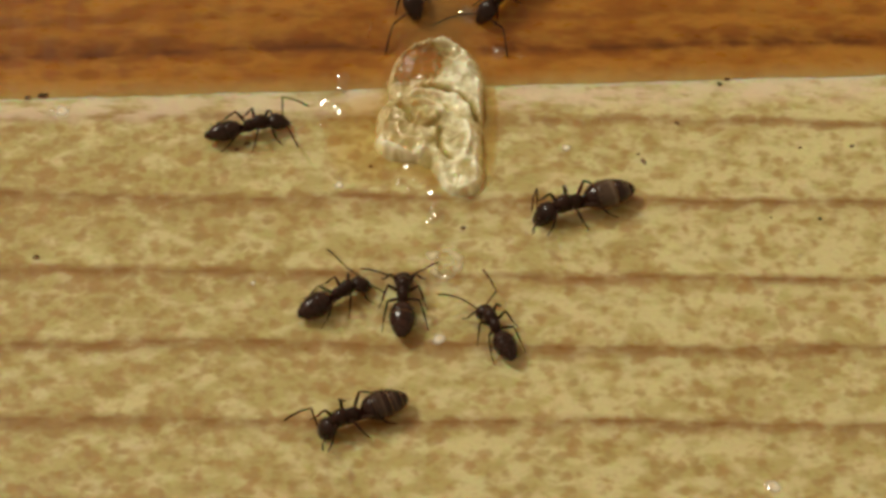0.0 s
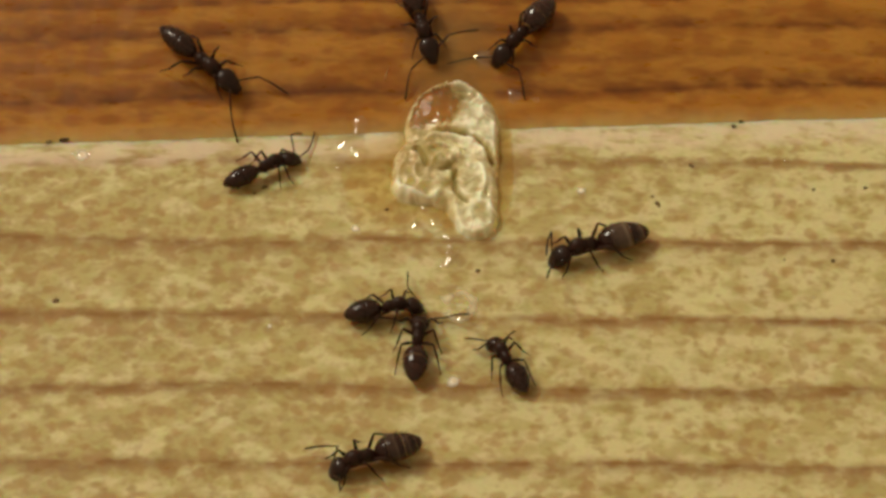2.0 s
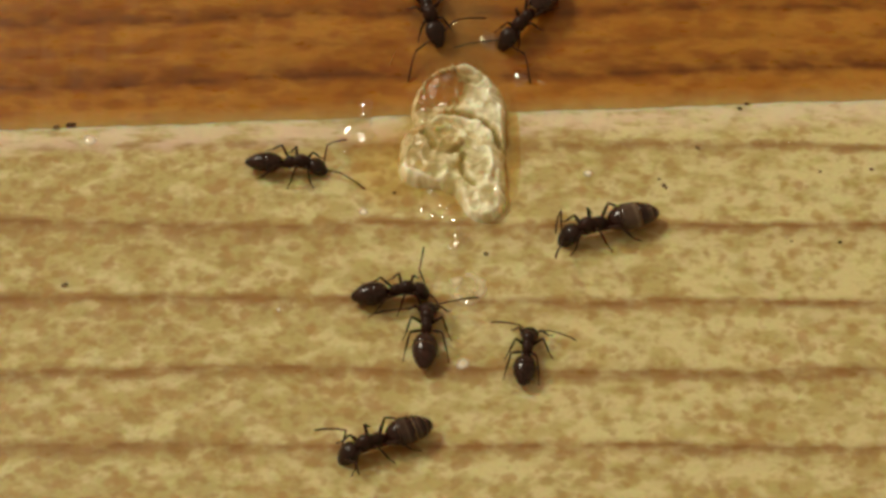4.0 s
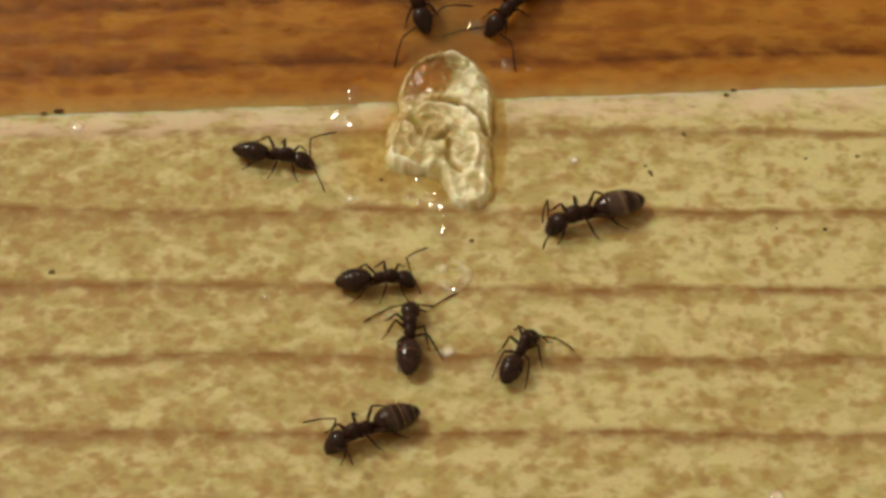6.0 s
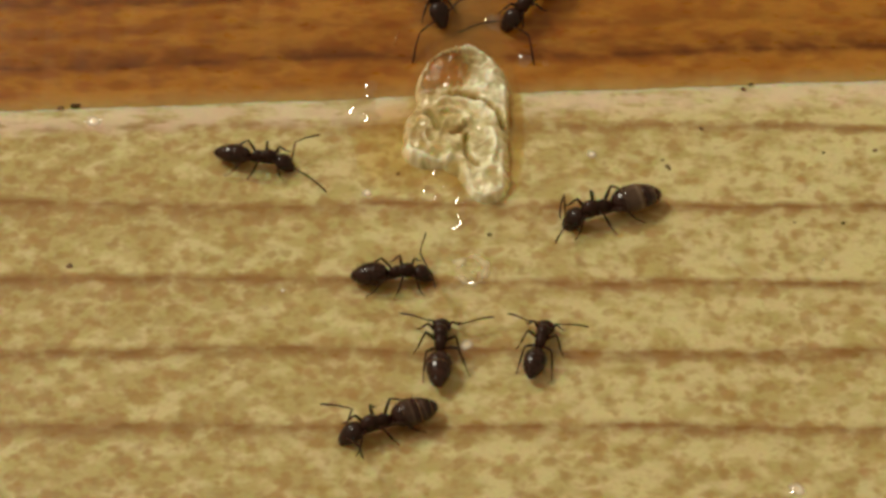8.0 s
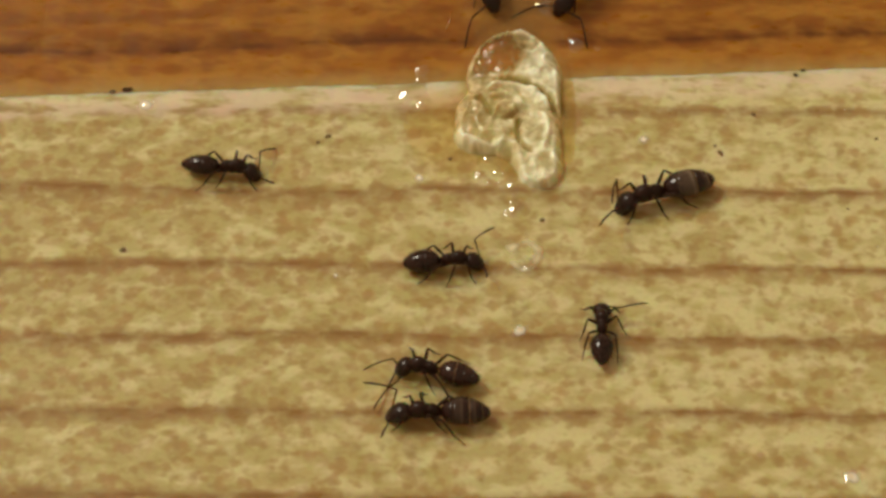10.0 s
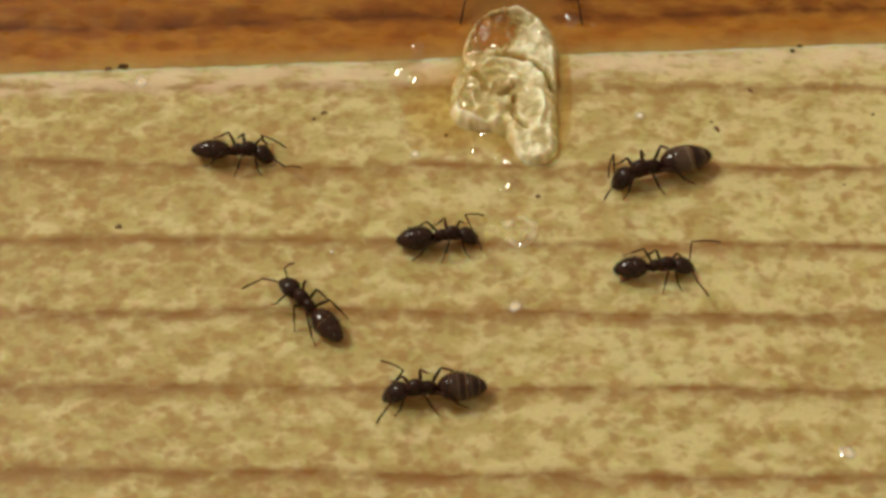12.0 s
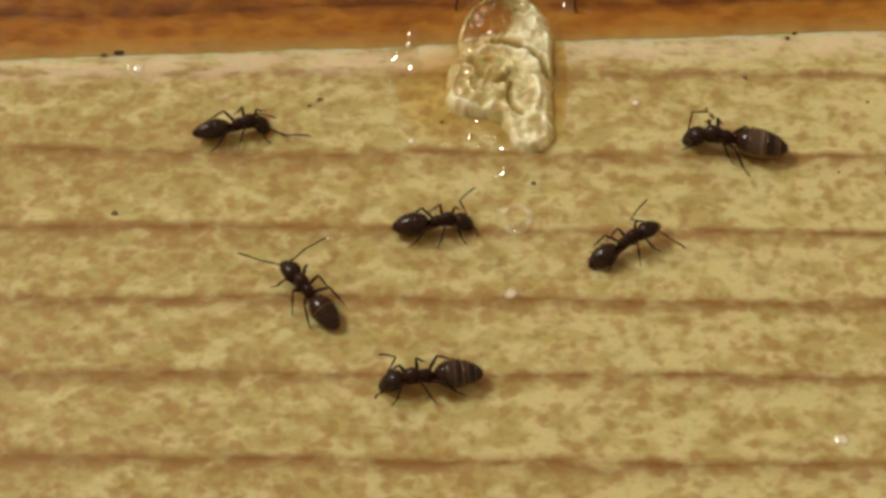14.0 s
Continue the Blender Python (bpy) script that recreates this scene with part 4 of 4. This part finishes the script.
    way = [
        (0, on(-0.59, -3.03, 89, 0)), (0.5, on(-0.60, -3.06, 89, 0)), (1, on(-0.59, -3.05, 88, 0)),
        (1.5, on(-0.60, -3.06, 87, 0)), (2, on(-0.60, -3.06, 86, 0)), (2.5, on(-0.59, -3.09, 86, 0)),
        (2.7, on(-0.58, -3.07, 86, 0)), (4.8, on(-0.63, -3.37, 87, 0)), (5, on(-0.63, -3.37, 87, 0)),
        (5.5, on(-0.63, -3.37, 87, 0)), (6, on(-0.67, -4.06, 89, 0)), (6.5, on(-0.23, -4.74, 86, 0)),
        (7, on(-0.23, -4.74, 86, 0)), (7.2, on(-0.23, -4.74, 86, 0)), (9.3, on(-0.66, -5.89, 111, 0)),
        (9.5, on(-1.01, -6.21, 130, 0)), (10, on(-2.12, -6.18, 166, 0)), (10.5, on(-4.39, -6.30, 175, 0)),
        (11, on(-5.70, -5.42, 152, 2)), (11.5, on(-6.49, -4.50, 130, 4)), (12, on(-6.18, -4.77, 132, 5)),
        (12.5, on(-6.16, -4.76, 131, 6)), (13, on(-6.14, -4.74, 130, 7)), (13.5, on(-6.11, -4.74, 129, 8)),
        (14, on(-6.10, -4.72, 128, 8)),]
    stroll(ants["C"], way)
    nod(ants["C"], [(0, 62), (1.5, 59), (4.8, 41), (6, 20), (6.5, 45), (9.3, 50), (9.5, 44), (10.5, 59), (11, 12), (14, 12)])
    feel(ants["C"], 1, [
        (0, turn(152, 3), turn(82, -14)), (5.5, turn(96, 12), turn(110, 20)), (6, turn(70, 30), turn(120, 30)), (6.5, turn(114, -20), turn(62, 13)), (7, turn(118, -29), turn(47, -10)),
        (7.2, turn(160, -9), turn(59, -16)), (9.3, turn(128, -7), turn(81, 3)), (9.5, turn(98, 8), turn(89, 12)),
        (10, turn(73, 3), turn(93, -14)), (10.5, turn(139, 57), turn(103, 20)), (11.5, turn(53, -12), turn(60, -6)),
        (12, turn(29, 1), turn(104, -23)), (12.5, turn(5, 19), turn(89, -20)), (13, turn(25, 15), turn(110, -34)),
        (13.5, turn(45, -15), turn(22, 40)), (14, turn(37, -3), turn(22, 36)),])
    feel(ants["C"], -1, [
        (0, turn(-132, -16), turn(-36, -23)), (0.5, turn(-136, -11), turn(-44, -11)), (1, turn(-152, -7), turn(-148, 13)),
        (1.5, turn(-136, -11), turn(-138, 7)), (2, turn(-89, -12), turn(-128, -6)), (2.5, turn(-132, -17), turn(-29, -17)),
        (5, turn(-118, -13), turn(-151, -7)), (5.5, turn(-140, -21), turn(-145, -5)), (6, turn(-60, 35), turn(-40, 40)), (6.5, turn(-149, -29), turn(-62, -3)),
        (7, turn(-130, -2), turn(-121, 14)), (7.2, turn(-115, 10), turn(-130, -13)), (9.3, turn(-135, -19), turn(-4, -16)),
        (10.5, turn(-284, -59), turn(52, -37)), (11, turn(-440, 20), turn(340, 40)), (11.5, turn(-402, 26), turn(171, -56)),
        (12.5, turn(-371, 7), turn(189, -41)), (13, turn(-445, -4), turn(297, 6)), (13.5, turn(-437, 12), turn(265, 15)),
        (14, turn(-443, -6), turn(278, 17)),])
    way = [
        (0, on(2.60, -4.24, 114, 0)), (0.5, on(2.60, -4.24, 114, 0)), (1, on(2.53, -3.80, 119, 0)),
        (1.5, on(2.53, -3.80, 114, 0)), (2, on(2.53, -3.80, 117, 0)), (2.5, on(2.54, -3.44, 113, 0)),
        (2.7, on(2.28, -3.13, 118, 0)), (4.8, on(3.03, -4.73, 65, 0)), (5, on(3.02, -4.74, 65, 0)),
        (5.5, on(3.01, -4.73, 64, 0)), (6, on(3.02, -4.71, 64, 0)), (6.5, on(3.04, -4.69, 63, 0)),
        (7, on(3.04, -4.68, 63, 0)), (7.2, on(3.05, -4.65, 63, 0)), (9.3, on(3.20, -4.76, 99, 0)),
        (9.5, on(3.27, -4.73, 96, 0)), (10, on(3.40, -4.65, 88, 0)), (10.5, on(3.35, -4.67, 90, 0)),
        (11, on(3.40, -4.65, 88, 0)), (11.5, on(3.64, -4.07, 76, 0)), (11.7, on(4.19, -3.02, 46, 0)),
        (12, on(5.22, -2.83, 5, 0)), (12.5, on(4.69, -2.41, 28, 13)), (13, on(4.64, -2.35, 30, 13)),
        (13.5, on(4.58, -2.32, 30, 13)), (14, on(4.36, -2.55, 30, 13)),]
    stroll(ants["D"], way)
    nod(ants["D"], [(0, 54), (1, 61), (2.5, 45), (2.7, 62), (11.7, 31), (12, 23), (12.5, 12), (14, 12)])
    feel(ants["D"], 1, [
        (0, turn(72, -52), turn(115, -25)), (0.5, turn(157, -34), turn(41, -41)), (1, turn(154, -14), turn(14, -22)),
        (1.5, turn(161, -8), turn(145, 3)), (2, turn(159, -13), turn(31, -14)), (2.5, turn(149, -26), turn(5, 4)),
        (5, turn(159, 0), turn(180, 4)), (5.5, turn(159, 4), turn(168, 4)), (6, turn(175, 1), turn(177, 2)),
        (6.5, turn(159, 12), turn(177, -9)), (7, turn(132, 0), turn(77, -18)), (7.2, turn(103, 2), turn(141, -3)),
        (10, turn(155, 0), turn(172, -6)), (10.5, turn(144, -10), turn(30, -35)), (11, turn(111, -11), turn(44, -34)),
        (11.5, turn(98, -19), turn(201, -17)), (12, turn(95, -40), turn(351, -29)), (12.5, turn(92, 16), turn(352, -20)),
        (13.5, turn(140, -3), turn(384, -8)),])
    feel(ants["D"], -1, [
        (0, turn(-105, -35), turn(3, -61)), (0.5, turn(-104, -44), turn(-38, -68)), (1, turn(-169, -12), turn(-50, 5)),
        (1.5, turn(-105, 8), turn(-161, -4)), (2, turn(-170, 2), turn(-49, -2)), (5, turn(-105, -10), turn(-115, 22)),
        (5.5, turn(-118, -1), turn(-122, 8)), (6, turn(-80, -15), turn(-124, 12)), (6.5, turn(-124, -5), turn(-115, -1)),
        (7, turn(-138, -20), turn(-133, -9)), (7.2, turn(-146, -14), turn(-31, -15)), (9.3, turn(-152, 4), turn(-162, 7)),
        (9.5, turn(-141, 6), turn(-152, 9)), (10, turn(-138, -3), turn(-96, -12)), (10.5, turn(-97, -19), turn(-78, -23)),
        (11, turn(-134, -15), turn(-50, -33)), (11.5, turn(-115, 2), turn(-128, -4)), (12, turn(-79, -8), turn(-90, -26)),])
    way = [
        (0, on(-11.60, 17.30, -95, 0)), (0.5, on(-11.50, 14.30, -88, 0)), (1, on(-11.00, 11.30, -72, 0)),
        (1.5, on(-9.95, 9.95, -43, 0)), (2, on(-9.10, 9.82, -40, 0)), (2.2, on(-9.60, 9.15, -72, 0)), (2.4, on(-10.42, 8.00, -106, 0)),
        (2.5, on(-10.80, 6.82, -110, 0)), (2.7, on(-11.70, 4.70, -106, 0)), (3.2, on(-13.40, -0.20, -118, 0)), (3.8, on(-17.20, -3.60, -145, 0)),
        (4.5, on(-21.00, -5.60, -160, 0)), (14, on(-21.20, -5.70, -160, 0)),]
    stroll(ants["E"], way)
    nod(ants["E"], [(0, 12), (14, 12)])
    feel(ants["E"], 1, [
        (0, turn(50, 8), turn(25, 30)), (1, turn(58, 4), turn(20, 34)), (1.5, turn(40, 10), turn(28, 24)), (2, turn(56, 6), turn(14, 32)),
        (2.5, turn(26, -2), turn(16, 4)), (2.7, turn(30, 8), turn(20, 26)), (3.5, turn(55, 8), turn(22, 30))])
    feel(ants["E"], -1, [
        (0, turn(-52, 6), turn(-24, 30)), (1, turn(-48, 8), turn(-30, 26)), (1.5, turn(-60, 4), turn(-20, 34)), (2, turn(-46, 10), turn(-34, 28)),
        (2.5, turn(-64, 0), turn(-60, 4)), (2.7, turn(-60, 8), turn(-52, 14)), (3.5, turn(-52, 8), turn(-22, 30))])
    way = [
        (0, on(-1.91, -7.53, -157, 0)), (0.5, on(-1.92, -7.54, -157, 0)), (1, on(-1.92, -7.52, -158, 0)),
        (1.5, on(-1.91, -7.52, -160, 0)), (2, on(-1.93, -7.49, -160, 0)), (2.5, on(-1.94, -7.50, -161, 0)),
        (2.7, on(-1.94, -7.46, -162, 0)), (4.8, on(-1.85, -7.59, -157, 0)), (5, on(-1.83, -7.58, -157, 0)),
        (5.5, on(-1.84, -7.58, -157, 0)), (6, on(-1.81, -7.57, -157, 0)), (6.5, on(-1.80, -7.57, -157, 0)),
        (7, on(-1.81, -7.57, -157, 0)), (7.2, on(-1.83, -7.58, -157, 0)), (9.3, on(-1.96, -7.54, -166, 0)),
        (9.5, on(-2.02, -7.83, -157, 0)), (10, on(-2.01, -7.83, -180, 0)), (10.5, on(-2.01, -7.85, -179, 0)),
        (11, on(-2.02, -7.85, -178, 0)), (11.5, on(-1.99, -7.85, -177, 0)), (12, on(-1.97, -7.85, -176, 0)),
        (12.5, on(-1.97, -7.86, -175, 0)), (13, on(-1.95, -7.88, -174, 0)), (13.5, on(-1.95, -7.89, -174, 0)),
        (14, on(-1.95, -7.90, -174, 0)),]
    stroll(ants["F"], way)
    nod(ants["F"], [(0, 62), (10, 25), (10.5, 30), (13, 25), (14, 25)])
    feel(ants["F"], 1, [
        (0, turn(130, -26), turn(125, -35)), (7.2, turn(130, -1), turn(104, -35)), (9.3, turn(100, -41), turn(106, -35)),
        (12, turn(112, -31), turn(78, -29)), (14, turn(96, -39), turn(103, -49)),])
    feel(ants["F"], -1, [
        (0, turn(-127, -21), turn(47, -70)), (0.5, turn(-136, 11), turn(-35, -36)), (1, turn(-135, 9), turn(-25, -41)),
        (1.5, turn(-133, 7), turn(-30, -34)), (2, turn(-134, 9), turn(-30, -37)), (2.5, turn(-135, 10), turn(50, -81)),
        (5, turn(-128, -1), turn(-41, -50)), (5.5, turn(-139, 16), turn(-183, -60)), (6, turn(-145, -7), turn(-17, -38)),
        (6.5, turn(-131, 4), turn(-16, -56)), (7, turn(-148, -31), turn(5, -50)), (7.2, turn(-128, -1), turn(-23, -57)),
        (9.3, turn(-158, -18), turn(-23, -41)), (10.5, turn(-132, -66), turn(-1, -34)), (11, turn(-140, -3), turn(67, -67)),
        (11.5, turn(-160, -48), turn(-9, -20)), (12, turn(-141, -3), turn(-42, 2)), (12.5, turn(-140, -5), turn(-40, 9)),
        (13, turn(-140, -7), turn(-36, 4)), (13.5, turn(-146, -3), turn(61, -64)), (14, turn(-128, -5), turn(67, -66)),])
    way = [
        (0, on(-3.00, -2.82, 34, 0)), (0.5, on(-1.84, -1.31, 25, 0)), (1, on(-1.83, -1.37, 12, 0)),
        (1.5, on(-1.83, -1.37, 12, 0)), (2, on(-1.84, -1.43, 12, 0)), (2.5, on(-1.83, -1.44, 11, 0)),
        (2.7, on(-1.83, -1.47, 10, 0)), (4.8, on(-1.93, -1.44, 8, 0)), (5, on(-1.92, -1.45, 7, 0)),
        (5.5, on(-1.94, -1.45, 6, 0)), (6, on(-1.96, -1.45, 5, 0)), (6.5, on(-1.98, -1.46, 5, 0)),
        (7, on(-1.99, -1.46, 4, 0)), (7.2, on(-2.02, -1.45, 4, 0)), (9.3, on(-2.04, -1.55, 5, 0)),
        (9.5, on(-2.06, -1.56, 6, 0)), (10, on(-2.07, -1.56, 4, 0)), (10.5, on(-2.08, -1.57, 5, 0)),
        (11, on(-2.11, -1.59, 4, 0)), (11.5, on(-2.13, -1.57, 5, 0)), (12, on(-2.14, -1.55, 7, 0)),
        (12.5, on(-2.15, -1.55, 6, 0)), (13, on(-2.15, -1.55, 7, 0)), (13.5, on(-2.15, -1.53, 8, 0)),
        (14, on(-2.15, -1.52, 8, 0)),]
    stroll(ants["G"], way)
    nod(ants["G"], [(0, 32), (0.5, 62), (1, 34), (1.5, 39), (2, 42), (2.7, 48), (5, 45), (5.5, 42), (6, 38), (6.5, 35), (7.2, 30), (9.3, 36), (11.5, 33), (14, 34)])
    feel(ants["G"], 1, [
        (0, turn(126, -4), turn(122, -11)), (0.5, turn(129, 18), turn(198, -33)), (1, turn(138, -1), turn(67, 2)),
        (1.5, turn(135, -2), turn(203, -35)), (2, turn(133, -4), turn(72, 7)), (2.5, turn(130, -9), turn(79, -9)),
        (5, turn(126, -16), turn(89, -22)), (5.5, turn(126, -18), turn(50, -38)), (6, turn(125, -19), turn(38, -20)),
        (6.5, turn(128, -16), turn(80, -12)), (7, turn(131, -15), turn(39, 4)), (7.2, turn(135, -12), turn(55, 7)),
        (9.5, turn(122, -23), turn(118, -28)), (10, turn(125, -20), turn(44, -19)), (10.5, turn(128, -16), turn(61, -11)),
        (11, turn(130, -15), turn(53, -25)), (11.5, turn(126, -19), turn(103, -21)), (12, turn(129, -16), turn(21, 5)),
        (12.5, turn(127, -19), turn(44, 0)), (13, turn(123, -22), turn(50, -2)), (13.5, turn(125, -19), turn(84, -16)),
        (14, turn(129, -14), turn(49, -10)),])
    feel(ants["G"], -1, [
        (0, turn(-114, -27), turn(-121, -27)), (0.5, turn(-126, -29), turn(-119, -14)), (7, turn(-104, -38), turn(-114, -33)),
        (10, turn(-100, -31), turn(-120, -31)),])
    way = [
        (0, on(-0.74, 11.57, -73, 0)), (14, on(-0.74, 11.57, -73, 0)),]
    stroll(ants["H1"], way)
    nod(ants["H1"], [(0, 12), (14, 12)])
    feel(ants["H1"], 1, [(0, turn(122, -2), turn(84, 10)), (2, turn(126, 0), turn(88, 8)), (5, turn(118, -2), turn(78, 12)), (9.5, turn(124, 0), turn(86, 10)), (14, turn(122, -2), turn(84, 10))])
    feel(ants["H1"], -1, [(0, turn(-70, 10), turn(-28, 40)), (2, turn(-66, 12), turn(-24, 42)), (5, turn(-74, 8), turn(-30, 38)), (9.5, turn(-68, 10), turn(-26, 42)), (14, turn(-70, 10), turn(-28, 40))])
    way = [
        (0, on(3.35, 11.09, -131, 0)), (14, on(3.35, 11.09, -131, 0)),]
    stroll(ants["H2"], way)
    nod(ants["H2"], [(0, 24), (14, 24)])
    feel(ants["H2"], 1, [(0, turn(98, 0), turn(34, 40)), (2.5, turn(102, 2), turn(38, 38)), (6, turn(96, 0), turn(32, 42)), (10, turn(102, 0), turn(40, 36)), (14, turn(98, 0), turn(34, 40))])
    feel(ants["H2"], -1, [(0, turn(-50, 10), turn(-20, 30)), (2.5, turn(-54, 12), turn(-30, 26)), (6, turn(-48, 10), turn(-24, 30)), (10, turn(-54, 8), turn(-18, 28)), (14, turn(-50, 10), turn(-20, 30))])


motions()
